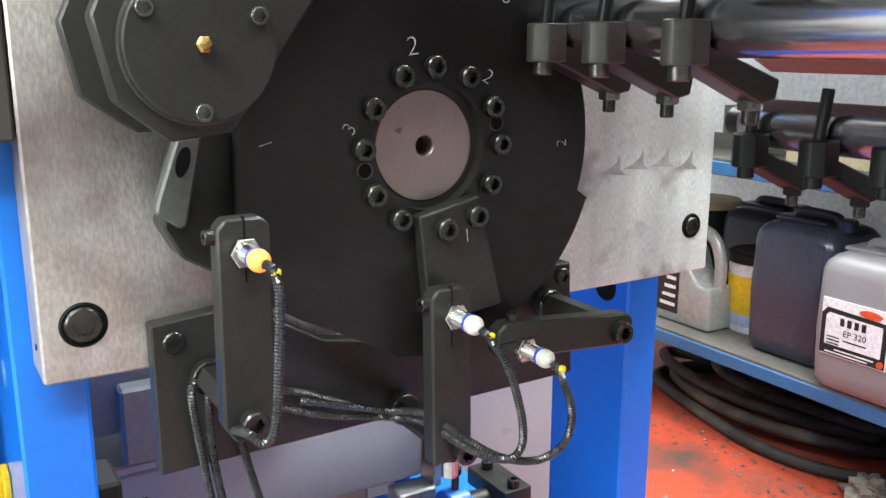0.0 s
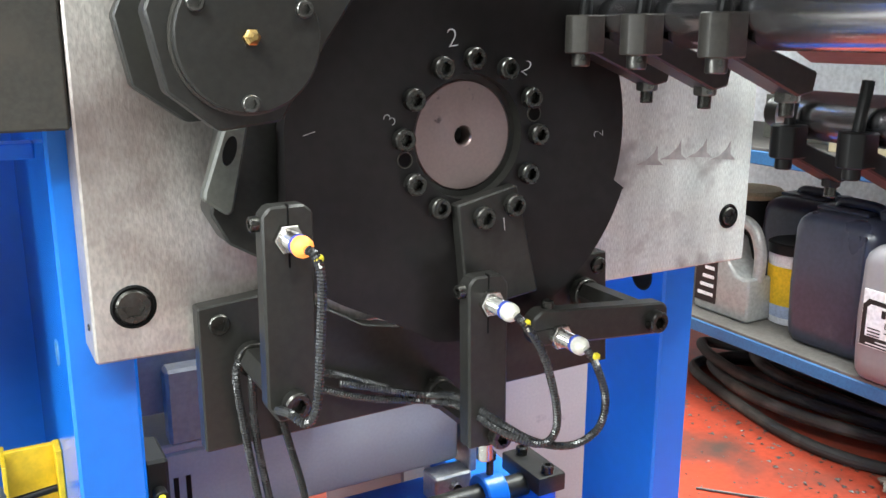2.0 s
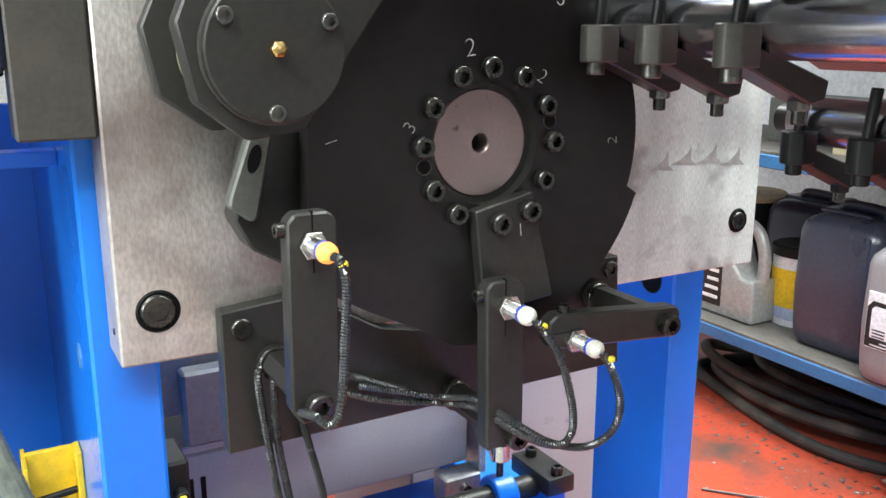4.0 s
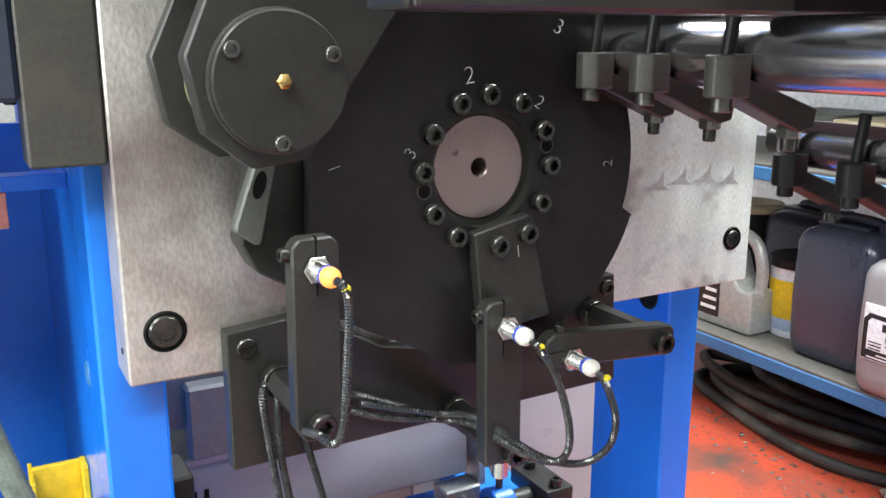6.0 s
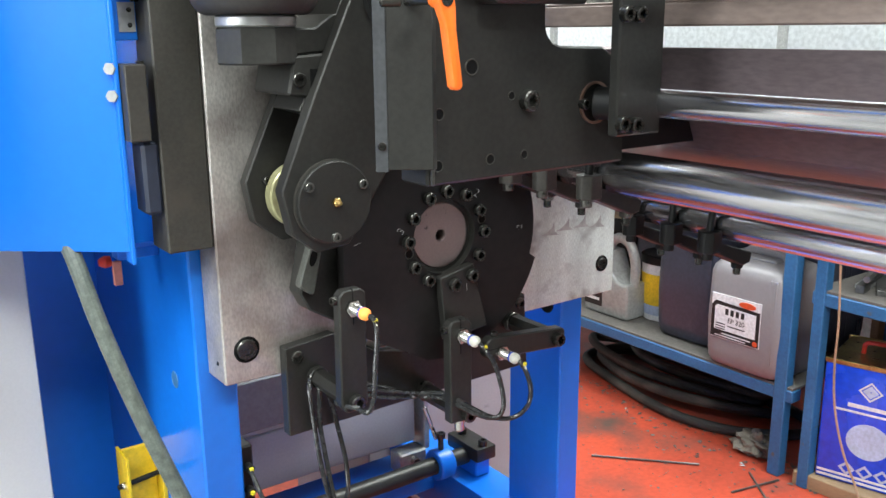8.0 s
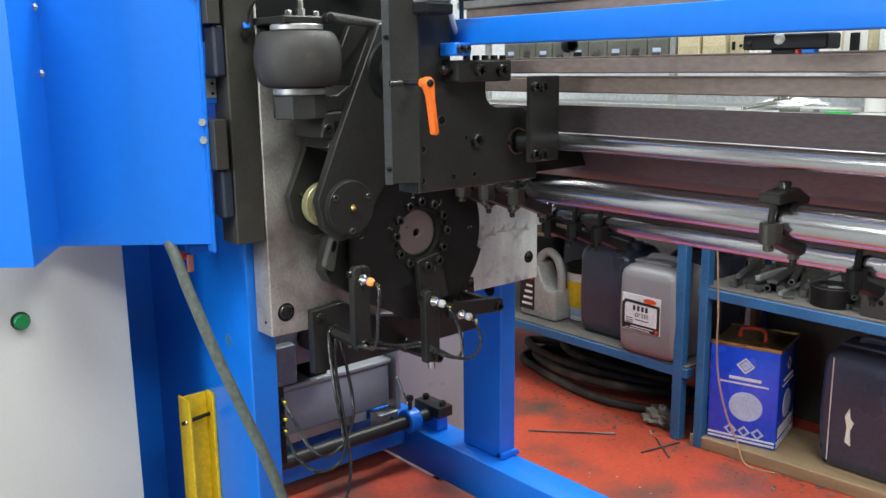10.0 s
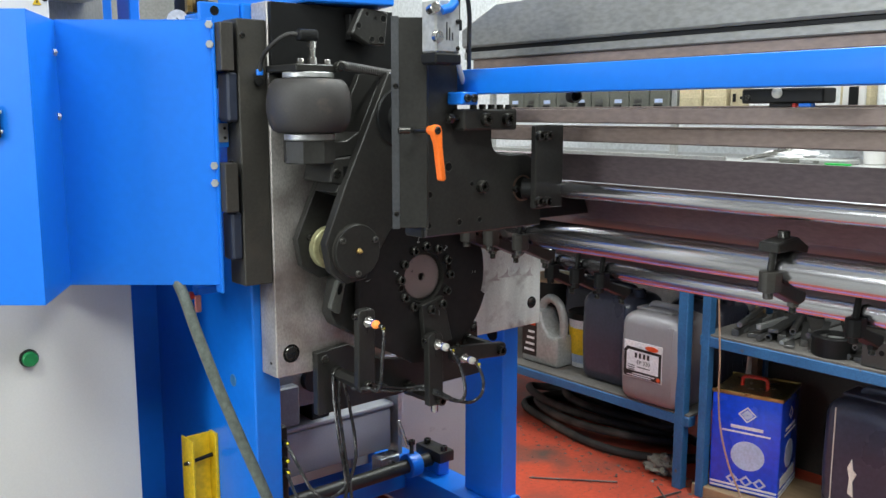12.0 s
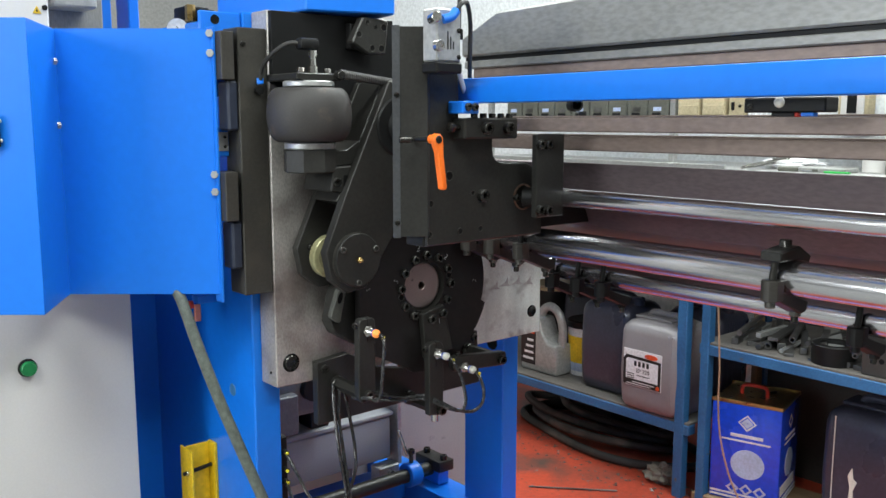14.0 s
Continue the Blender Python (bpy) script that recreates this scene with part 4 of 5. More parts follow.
part("end_gusset", prism([(0.470, 1.1475), (0.70, 1.1475), (0.655, 1.205), (0.62, 1.25), (0.55, 1.27), (0.470, 1.20)], 0.432, 0.446, "y", 0.001), BLACK2, gs)
part("end_cheek", prism([(0.40, 1.122), (0.82, 1.122), (0.82, 1.17), (0.72, 1.22), (0.64, 1.262), (0.40, 1.262)], 0.640, 0.655, "y", 0.001), BLACK2, gs)
tbm = thing("top_beam", "dark grey steel top beam with a brown lower lip", "beam", (0.55, 0, 1.5))
part("beam", prism([(0.585, 1.482), (0.585, 1.518), (0.484, 1.562), (YE, 1.61), (YE, 1.482)], 0.43, 0.62, "x", 0.004), GREYBEAM, tbm)
part("lip", box(0.440, 0.60, YE, 0.583, 1.474, 1.4818, 0.001), BLACK2, tbm)
part("middle_lip", box(0.434, 0.58, YE, 0.580, 1.459, 1.4738, 0.002), GREYBEAM, tbm)
part("lower_lip", box(0.44, 0.56, YE, 0.560, 1.440, 1.4588, 0.002), BROWN, tbm)
sb = thing("optical_sensor", "black optical sensor with a round pale lens under the blue tube", "sensor", (0.33, -0.15, 1.365))
hd = part("body", box(0.306, 0.340, -0.237, -0.125, 1.3665, 1.3855, 0.002), BLACK2, sb)
part("lens", lathe([(0, 0.006), (0.004, 0.005), (0.0068, 0.002), (0.0070, 0)], (0.306, -0.176, 1.3795), (-1, 0, 0), 24), WHITEP, hd, "round pale lens")
bolt(hd, (0.306, -0.135, 1.374), (-1, 0, 0), 0.004, 0.002)
part("foot", box(0.306, 0.330, -0.196, -0.165, 1.3615, 1.3663, 0.001), BLACK2, sb)
part("red_cap", box(0.306, 0.315, -0.202, -0.1965, 1.3610, 1.3663, 0.001), RED, sb)
part("blue_cap", box(0.306, 0.318, -0.222, -0.205, 1.3615, 1.3663, 0.001), BLUE, sb)

cs = thing("clamp_screw", "black round clamp screw standing above the guide rail", "screw", (0.415, 0.25, 1.365))
part("post", cyl((0.418, 0.252, 1.3648), (0.418, 0.252, 1.372), 0.007, 16), BLACK2, cs)
hd = part("head", lathe([(0, 0.004), (0.0075, 0.004), (0.0085, 0.030), (0.0105, 0.031), (0.0112, 0.029), (0.0112, 0), (0, 0)], (0.445, 0.300, 1.383), (-0.52, -0.85, 0), 28), BLACK2, cs)


def link_clamp(x, y, z, r, big=False, dark=False):
    """A clamp under a roller of radius r: a jaw on the near side, a link bar falling away under it and bolts through both."""
    e = thing("link_clamp", "black steel roller clamp with bolts through its two ends" if not big else "tall black steel roller clamp with a long bolt", "clamp", (x, y, z), "roller clamps")
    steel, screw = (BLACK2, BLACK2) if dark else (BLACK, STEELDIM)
    b = z - r - (0.010 if dark else 0.0)
    xj = x - r
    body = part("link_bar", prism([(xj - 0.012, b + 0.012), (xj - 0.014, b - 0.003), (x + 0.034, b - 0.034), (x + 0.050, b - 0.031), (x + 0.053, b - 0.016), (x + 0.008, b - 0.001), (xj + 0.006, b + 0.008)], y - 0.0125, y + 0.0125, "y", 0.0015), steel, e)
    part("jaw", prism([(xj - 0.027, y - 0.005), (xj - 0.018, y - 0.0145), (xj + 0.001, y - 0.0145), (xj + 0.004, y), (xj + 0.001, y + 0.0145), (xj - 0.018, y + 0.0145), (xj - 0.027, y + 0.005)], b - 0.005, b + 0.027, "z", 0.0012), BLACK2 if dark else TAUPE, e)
    part("stud", cyl((xj - 0.010, y, b + 0.026), (xj - 0.006, y - 0.002, z + r + 0.014), 0.0055, 14), BOLT if big else BLACK2, e)
    bolt(body, (xj - 0.013, y, b - 0.004), (0, 0, -1), 0.0080, 0.012, screw)
    bolt(body, (x + 0.036, y, b - 0.030), (0, 0, -1), 0.0098, 0.009, screw, True)
    bolt(body, (x + 0.036, y, b - 0.038), (0, 0, -1), 0.0058, 0.012, BOLT)
    if big:
        part("top_block", prism([(xj - 0.020, z + r + 0.001), (xj - 0.020, z + r + 0.016), (x + 0.01, z + r + 0.022), (x + 0.045, z + r + 0.004), (x + 0.04, z + r - 0.008), (x, z + r + 0.0008)], y - 0.017, y + 0.017, "y", 0.002), BLACK, e)
        bolt(body, (x - 0.004, y, z + r + 0.019), (0, 0, 1), 0.0105, 0.012, None, True)
    return e


for y in (0.612, 0.540, 0.455):
    link_clamp(0.512, y, 1.117, 0.0275)
link_clamp(0.512, -0.085, 1.117, 0.0275, True)
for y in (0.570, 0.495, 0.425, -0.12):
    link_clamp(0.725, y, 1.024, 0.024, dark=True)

# ---- guard door, hinges, cabinet on the left ----
gd = thing("guard_door", "bright blue sheet metal guard door, standing open on its hinges", "door", (-0.03, 0.74, 1.03))
d1 = Vector((-0.77, 0.64))
line = [Vector((-0.029, 0.742)), Vector((-0.248, 0.924)), Vector((-0.338, 0.766)), Vector((-0.408, 0.824)), Vector((-0.391, 0.862))]
inner = [Vector((-0.0285, 0.7455)), Vector((-0.2495, 0.9295)), Vector((-0.3395, 0.7715)), Vector((-0.404, 0.825)), Vector((-0.389, 0.863))]
part("panel", prism([tuple(p) for p in line + inner[::-1]], 1.033, 1.520, "z", 0.0007), BLUE, gd)
part("edge_flange", box(-0.032, -0.0268, 0.7355, 0.762, 1.018, 1.5245, 0.001), BLUE, gd)
part("top_flange", prism([tuple(p) for p in [line[0], line[1], Vector((-0.240, 0.94)), Vector((-0.02, 0.757))]], 1.5185, 1.521, "z", 0), BLUE, gd)
for bz in (1.512, 1.477, 1.258, 1.226):
    bolt(gd, (-0.0335, 0.7425, bz), (-0.64, -0.77, 0), 0.0076, 0.006, ALU, True, name="dome_nut")
for bz in (1.462, 1.348):
    bolt(gd, (-0.252, 0.915, bz), (-0.9, -0.4, 0), 0.0070, 0.007, ALU, True, name="dome_nut")
la = part("latch", box(-0.404, -0.381, 0.790, 0.801, 1.312, 1.366, 0.003), BLACK2, gd)
part("latch_slot", box(-0.400, -0.386, 0.7885, 0.791, 1.330, 1.352, 0.001), HOLE, la)
for bz in (1.324, 1.356):
    bolt(la, (-0.3805, 0.796, bz), (1, -0.4, 0), 0.003, 0.003, WHITEP)
for z0, z1, z2 in ((1.430, 1.516, 0), (1.172, 1.263, 0)):
    e = thing("door_hinge", "heavy black hinge block between the guard door and the machine", "hinge", (0.0, 0.73, z0), "door hinges")
    part("leaf", box(-0.026, -0.0005, 0.716, 0.76, z0, z1, 0.0015), TAUPE, e)
    part("knuckle", box(-0.012, 0.0095, 0.724, 0.765, z0 - 0.092, z0 - 0.002, 0.004), NAVY, e)
    part("pin", cyl((0.003, 0.75, z0 - 0.095), (0.003, 0.75, z1 + 0.003), 0.005, 14), BOLT, e)
sw = thing("switch_plate", "small pale label plate with two screws behind the hinge", "plate", (0.0, 0.77, 1.33))
part("plate", box(-0.012, 0.008, 0.768, 0.770, 1.300, 1.335, 0), ALU, sw)
part("mount", box(-0.02, 0.01, 0.770, 0.783, 1.29, 1.345, 0.001), BLUE, sw)
for bz in (1.308, 1.326):
    bolt(sw, (0.001, 0.768, bz), (0, -1, 0), 0.003, 0.001)

cc = thing("control_cabinet", "pale grey control cabinet with a green push button", "control cabinet", (-0.5, 1.2, 0.0))
part("body", box(-0.95, -0.113, 0.98, 1.55, 0.0, 1.40, 0.006, 2), GREYPAINT, cc)
part("upper_box", box(-0.95, -0.232, 1.0, 1.55, 1.401, 1.85, 0.004), GREYPAINT, cc)
part("upper_panel", box(-0.232, -0.062, 1.20, 1.55, 1.401, 1.85, 0.003), PANELGREY, cc)
part("pipe_box", box(-0.19, -0.10, 1.12, 1.20, 1.585, 1.66, 0.004), ALU, cc)
gb = part("button", lathe([(0.0, 0.016), (0.0125, 0.016), (0.0145, 0.013), (0.0145, 0.006)], (-0.318, 0.98, 0.891), (0, -1, 0), 32), GREEN, cc, "green push button")
part("bezel", lathe([(0.015, 0.007), (0.0168, 0.006), (0.0175, 0)], (-0.318, 0.98, 0.891), (0, -1, 0), 32), BLACK2, gb)
part("warning_triangle", prism([(-0.262, 1.553), (-0.246, 1.553), (-0.254, 1.567)], 0.9985, 0.9998, "y", 0), LABELY, cc)
part("warning_mark", prism([(-0.256, 1.5565), (-0.252, 1.5565), (-0.254, 1.563)], 0.998, 0.9984, "y", 0), LABELK, cc)
bolt(cc, (-0.222 - 0.018, 1.0, 1.565), (0, -1, 0), 0.005, 0.003)
up2 = thing("rear_upright", "bright blue upright behind the guard door", "upright", (0.0, 1.35, 0.0))
part("post", box(-0.052, 0.000, 1.32, 1.40, 0, 1.85, 0.003), BLUE, up2)
part("post", box(0.04, 0.065, 1.32, 1.40, 0, 1.85, 0.003), BLUE, up2)
pg = thing("pressure_gauge", "round white pressure gauge on a brass air regulator", "gauge", (0.06, 1.05, 1.55))
part("dial", lathe([(0, 0.012), (0.019, 0.012), (0.0215, 0.013), (0.0225, 0.010), (0.0225, -0.012), (0, -0.012)], (0.046, 1.06, 1.548), (-0.5, -0.86, 0), 40), GLASS, pg)
part("needle", cyl((0.036, 1.047, 1.553), (0.046, 1.0475, 1.546), 0.0008, 6), LABELK, pg)
part("regulator", box(0.062, 0.12, 1.06, 1.12, 1.50, 1.60, 0.006, 2), BLACK2, pg)
part("brass_fitting", cyl((0.070, 1.05, 1.565), (0.070, 1.05, 1.60), 0.011, 6), BRASS, pg)
part("filter_bowl", cyl((0.105, 1.04, 1.53), (0.105, 1.04, 1.59), 0.016, 24), BLACK2, pg)
part("bracket", box(0.066, 0.108, 1.10, 1.32, 1.49, 1.50, 0.001), BLACK2, pg)
tbx = thing("blue_top_box", "bright blue sheet metal box on top of the machine frame", "box", (0.17, 0.78, 1.56))
part("box", prism([(0.140, 0.697), (0.093, 0.97), (0.30, 1.02), (0.38, 0.92), (0.312, 0.647)], 1.5615, 1.72, "z", 0.003), BLUE, tbx)

hc = thing("flexible_conduit", "grey-green braided flexible conduit hanging down beside the blue column", "conduit", (-0.08, 0.8, 1.0))
part("conduit", sweep(spline([(-0.10, 0.86, 1.09), (-0.088, 0.80, 1.03), (-0.072, 0.765, 0.94), (-0.045, 0.735, 0.83), (-0.012, 0.71, 0.72), (0.020, 0.69, 0.62), (0.05, 0.68, 0.52), (0.075, 0.68, 0.40), (0.09, 0.69, 0.2), (0.09, 0.70, 0.0)], 12), 0.0105, 14, 0.0006, 0.003), CONDUIT, hc)
part("gland", lathe([(0.0, 0), (0.014, 0), (0.015, 0.002), (0.015, 0.022), (0.0125, 0.030), (0, 0.030)], (-0.101, 0.864, 1.094), (0.12, -0.6, -0.6), 24), BLACK2, hc, "black cable gland")
sg = thing("tagged_switch", "small red and salmon limit switch under the guard door", "switch", (-0.008, 0.905, 0.97))
part("tab", box(-0.014, -0.002, 0.897, 0.905, 0.950, 0.985, 0.001), SALMON, sg)
part("red_cap", lathe([(0, 0), (0.008, 0.002), (0.009, 0.010), (0.005, 0.018), (0, 0.019)], (-0.012, 0.91, 0.984), (-1, 0, 0), 16), RED, sg)
part("mount", box(-0.006, 0.053, 0.90, 0.93, 0.985, 1.0, 0.001), BLUE, sg)
yb = thing("yellow_bracket", "yellow painted steel channel bracket with a cross pin", "bracket", (0.03, 1.0, 0.3))
part("web", box(-0.004, 0.0525, 0.995, 1.003, 0.25, 0.652, 0.001), YELLOW, yb)
part("flange", box(-0.008, -0.003, 0.962, 1.02, 0.25, 0.650, 0.001), YELLOW, yb)
part("flange", box(0.0455, 0.0525, 0.962, 0.995, 0.25, 0.657, 0.001), YELLOW, yb)
part("pin", cyl((-0.02, 0.98, 0.598), (0.052, 0.98, 0.606), 0.0042, 12), BLACK2, yb)
bolt(yb, (-0.008, 0.98, 0.598), (-1, 0, 0), 0.006, 0.005, STEEL, True)

# ---- shelving units ----
SX = 1.85


def shelf_unit(label, y0, y1, levels, posts, group="shelving units"):
    e = thing("shelf_unit", label, "shelf", (SX, y0, 0), group)
    for a, b in posts:
        part("post", box(SX - 0.004, SX + 0.034, a, b, 0.0, 1.165, 0.003), BLUE2, e)
        part("post", box(SX + 0.53, SX + 0.575, a, b, 0.0, 1.165, 0.003), BLUE2, e)
    for z in levels:
        part("front_rail", box(SX, SX + 0.045, y0, y1, z - 0.039, z - 0.002, 0.003), BLUE2, e)
        part("rear_rail", box(SX + 0.53, SX + 0.575, y0, y1, z - 0.039, z - 0.002, 0.003), BLUE2, e)
        part("board", box(SX + 0.004, SX + 0.57, y0 + 0.003, y1 - 0.003, z - 0.002, z + 0.006, 0.001), SHELFWOOD, e)
    return e


shelf_unit("worn blue steel shelving unit holding oil cans", 0.975, 2.55, (0.279, 0.80, 1.17), ((0.996, 1.035), (2.48, 2.54)))
shelf_unit("worn blue steel shelving unit holding scrap metal parts", -1.4, 0.945, (0.592, 1.17), ((0.905, 0.937), (-1.38, -1.33)))
ZS = 0.286
# Two dark sheets added in place of the shade behind the shelves.
e = thing("shade_sheet", "added dark sheet standing in for the shade behind the tin", "board", (2.38, 0.0, 0.0))
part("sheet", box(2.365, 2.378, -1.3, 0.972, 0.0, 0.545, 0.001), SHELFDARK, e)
e = thing("shade_sheet", "added dark sheet standing in for the shade behind the scrap shelf", "board", (2.37, 0.0, 0.599))
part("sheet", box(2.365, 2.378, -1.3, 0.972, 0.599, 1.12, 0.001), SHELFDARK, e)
e = thing("wood_batten", "brown wooden batten standing between the two shelving units", "batten", (2.30, 1.0, 0.0))
part("batten", box(2.27, 2.31, 0.963, 0.988, 0.0, 1.12, 0.002), WOOD, e)


def rounded(x0, x1, y0, y1, z0, z1, r, seg=4):
    return box(x0, x1, y0, y1, z0, z1, r, seg)


def moulded(x0, x1, y0, y1, levels, r):
    """A blown plastic body: rounded rectangles stacked by (height, inset)."""
    bm = bmesh.new()
    rings = []
    for z, inset in levels:
        ax, ay = (x1 - x0) / 2 - inset, (y1 - y0) / 2 - inset
        rr = min(r, ax * 0.9, ay * 0.9)
        ring = []
        for sx, sy, a0 in ((1, 1, 0), (-1, 1, 90), (-1, -1, 180), (1, -1, 270)):
            for k in range(7):
                a = radians(a0 + 15 * k)
                ring.append(((x0 + x1) / 2 + sx * (ax - rr) + rr * math.cos(a), (y0 + y1) / 2 + sy * (ay - rr) + rr * math.sin(a)))
        rings.append([bm.verts.new((px, py, z)) for px, py in ring])
    k = len(rings[0])
    for a, b in zip(rings, rings[1:]):
        for i in range(k):
            bm.faces.new((a[i], a[(i + 1) % k], b[(i + 1) % k], b[i]))
    bm.faces.new(rings[0][::-1])
    bm.faces.new(rings[-1])
    return bm


def jerrycan(x, y, w, d, h, z, body_mat, label, cap_mat, group="jerrycans"):
    """Front face at x, spanning y to y + w."""
    e = thing("jerrycan", label, "jerrycan", (x + d / 2, y + w / 2, z), group)
    lv = [(z, 0.022), (z + 0.006, 0.010), (z + 0.022, 0.003), (z + 0.05, 0.001), (z + h * 0.40, -0.002), (z + h * 0.78, 0.001), (z + h * 0.835, 0.006), (z + h * 0.875, 0.018), (z + h * 0.90, 0.036), (z + h * 0.905, 0.060)]
    part("body", moulded(x, x + d, y, y + w, lv, 0.042), body_mat, e, angle=0.9)
    part("top_ridge", box(x + d * 0.30, x + d * 0.70, y + w * 0.30, y + w * 0.92, z + h * 0.895, z + h * 0.925, 0.010, 3), body_mat, e)
    part("grip", sweep(spline([(x + d * 0.5, y + w * 0.26, z + h * 0.90), (x + d * 0.5, y + w * 0.30, z + h * 0.945), (x + d * 0.5, y + w * 0.5, z + h * 0.955), (x + d * 0.5, y + w * 0.72, z + h * 0.95), (x + d * 0.5, y + w * 0.78, z + h * 0.90)], 6), 0.014, 12), body_mat, e)
    part("cap", lathe([(0.0, 0.03), (0.022, 0.03), (0.025, 0.026), (0.025, 0)], (x + d * 0.42, y + w * 0.13, z + h * 0.885), (0, 0, 1), 28), cap_mat, e)
    for k in (0.055, 0.115):
        part("side_rib", box(x + 0.0005, x + 0.010, y + w * k + 0.012, y + w * k + 0.020, z + 0.05, z + h * 0.82, 0.003, 2), body_mat, e)
    for k in (0.20, 0.34, 0.66, 0.80):
        part("flank_rib", box(x + d * k, x + d * k + 0.012, y - 0.001, y + 0.008, z + 0.05, z + h * 0.80, 0.003, 2), body_mat, e)
    return e


j = jerrycan(1.835, 1.018, 0.270, 0.235, 0.372, ZS, GREYCAN, "grey plastic jerrycan of gear oil with a printed label", GREYCAN)
LX = 1.8325
lab = part("label", box(LX - 0.0004, LX + 0.004, 1.086, 1.2575, 0.378, 0.516, 0.0), LABELW, j, "black and white product label")
fld = part("label_panel", prism([(1.088, 0.380), (1.2565, 0.380), (1.2565, 0.478), (1.243, 0.494), (1.088, 0.488)], LX - 0.0010, LX - 0.0003, "x", 0), LABELK, lab)
part("label_field", prism([(1.100, 0.404), (1.244, 0.404), (1.244, 0.474), (1.236, 0.482), (1.100, 0.478)], LX - 0.0018, LX - 0.0011, "x", 0), LABELW, fld)
part("label_badge", prism([(1.132 + 0.029 * math.cos(radians(a)), 0.500 + 0.0095 * math.sin(radians(a))) for a in range(0, 360, 20)], LX - 0.0026, LX, "x", 0.0004), LABELR, lab, "orange-red oval badge")
part("label_seal", lathe([(0, 0.0028), (0.008, 0.0028), (0.008, 0)], (LX, 1.099, 0.390), (-1, 0, 0), 24), LABELR, lab)
words(lab, "EP 320", (LX - 0.0022, 1.167, 0.4385), 0.0215, LABELK, d=(-1, 0, 0), name="lettering")
for k in range(4):
    part("print_bar", box(LX - 0.0024, LX - 0.0019, 1.140 + 0.0185 * k, 1.151 + 0.0185 * k, 0.4555, 0.4745, 0), LABELK, lab)
for ya, yb_, z, ink in ((1.135, 1.195, 0.421, LABELK), (1.205, 1.238, 0.424, LABELK), (1.205, 1.238, 0.416, LABELK), (1.205, 1.238, 0.408, LABELK), (1.115, 1.215, 0.394, LABELW), (1.13, 1.24, 0.386, LABELW)):
    part("print_bar", box(LX - 0.0024, LX - 0.0019, ya, yb_, z - 0.0016, z + 0.0016, 0), ink, lab)
jerrycan(1.915, 1.303, 0.252, 0.24, 0.400, ZS, DARKCAN, "dark smoky plastic jerrycan standing on the shelf", DARKCAN)
jerrycan(2.17, 1.06, 0.265, 0.22, 0.372, ZS, DARKCAN, "dark plastic jerrycan standing at the back of the shelf", DARKCAN)
jerrycan(2.17, 1.62, 0.265, 0.22, 0.36, ZS, DARKCAN, "black plastic can standing at the back of the shelf", DARKCAN)

og = thing("oil_jug", "silver-grey plastic oil jug with a hollow handle", "oil jug", (1.98, 1.77, ZS))
part("body", prism([(1.675, ZS), (1.885, ZS), (1.888, ZS + 0.16), (1.87, ZS + 0.215), (1.845, ZS + 0.235), (1.78, ZS + 0.235), (1.755, ZS + 0.17), (1.725, ZS + 0.135), (1.70, ZS + 0.13), (1.676, ZS + 0.135)], 1.915, 2.02, "x", 0.014, 3), JUG, og)
part("grip", sweep(spline([(1.967, 1.689, ZS + 0.12), (1.967, 1.688, ZS + 0.20), (1.967, 1.712, ZS + 0.262), (1.967, 1.76, ZS + 0.285), (1.967, 1.80, ZS + 0.262), (1.967, 1.815, ZS + 0.22)], 6), 0.018, 14), JUG, og)
part("cap", cyl((1.967, 1.835, ZS + 0.232), (1.967, 1.838, ZS + 0.268), 0.022, 24), BLACK2, og)
ol = part("label", box(1.9125, 1.918, 1.795, 1.878, ZS + 0.03, ZS + 0.19, 0), LABELK, og, "dark label with white print and a red band")
part("label_band", box(1.911, 1.914, 1.80, 1.873, ZS + 0.165, ZS + 0.188, 0), LABELR, ol)
for k in range(4):
    part("print_bar", box(1.911, 1.914, 1.805, 1.865 - 0.008 * k, ZS + 0.05 + 0.027 * k, ZS + 0.06 + 0.027 * k, 0), LABELW, ol)

pa = thing("paint_pail", "white plastic pail with a yellow and blue label", "pail", (2.08, 1.66, ZS))
part("tub", lathe([(0, 0), (0.075, 0), (0.084, 0.20), (0.084, 0.205), (0, 0.205)], (2.08, 1.645, ZS), (0, 0, 1), 40), LABELW, pa)
part("label", lathe([(0.0795, 0.055), (0.0853, 0.17), (0.0853, 0.1701)], (2.08, 1.645, ZS), (0, 0, 1), 40), LABELY, pa)
part("label_band", lathe([(0.0775, 0.02), (0.0805, 0.056), (0.0805, 0.0561)], (2.08, 1.645, ZS), (0, 0, 1), 40), LABELB, pa)
part("lid", lathe([(0.084, 0.205), (0.089, 0.206), (0.089, 0.232), (0.08, 0.236), (0.0, 0.232)], (2.08, 1.645, ZS), (0, 0, 1), 40), BLACK2, pa)
bw = thing("bowl", "dark bowl with a tan rim at the back of the shelf", "bowl", (2.2, 1.8, ZS))
part("shell", lathe([(0, 0), (0.08, 0), (0.11, 0.26), (0.105, 0.30), (0.09, 0.30), (0, 0.28)], (2.24, 1.99, ZS), (0, 0, 1), 32), BLACK2, bw)
part("rim", lathe([(0.09, 0.301), (0.106, 0.301), (0.112, 0.315), (0.10, 0.325), (0.0, 0.318)], (2.24, 1.99, ZS), (0, 0, 1), 32), BINTAN, bw)

# blue tin on a plank
T0 = Matrix.Translation((1.872, 0.897, 0.045)) @ Matrix.Rotation(radians(15), 4, "Z") @ Matrix.Diagonal((1.0, 1.10, 1.0, 1.0))
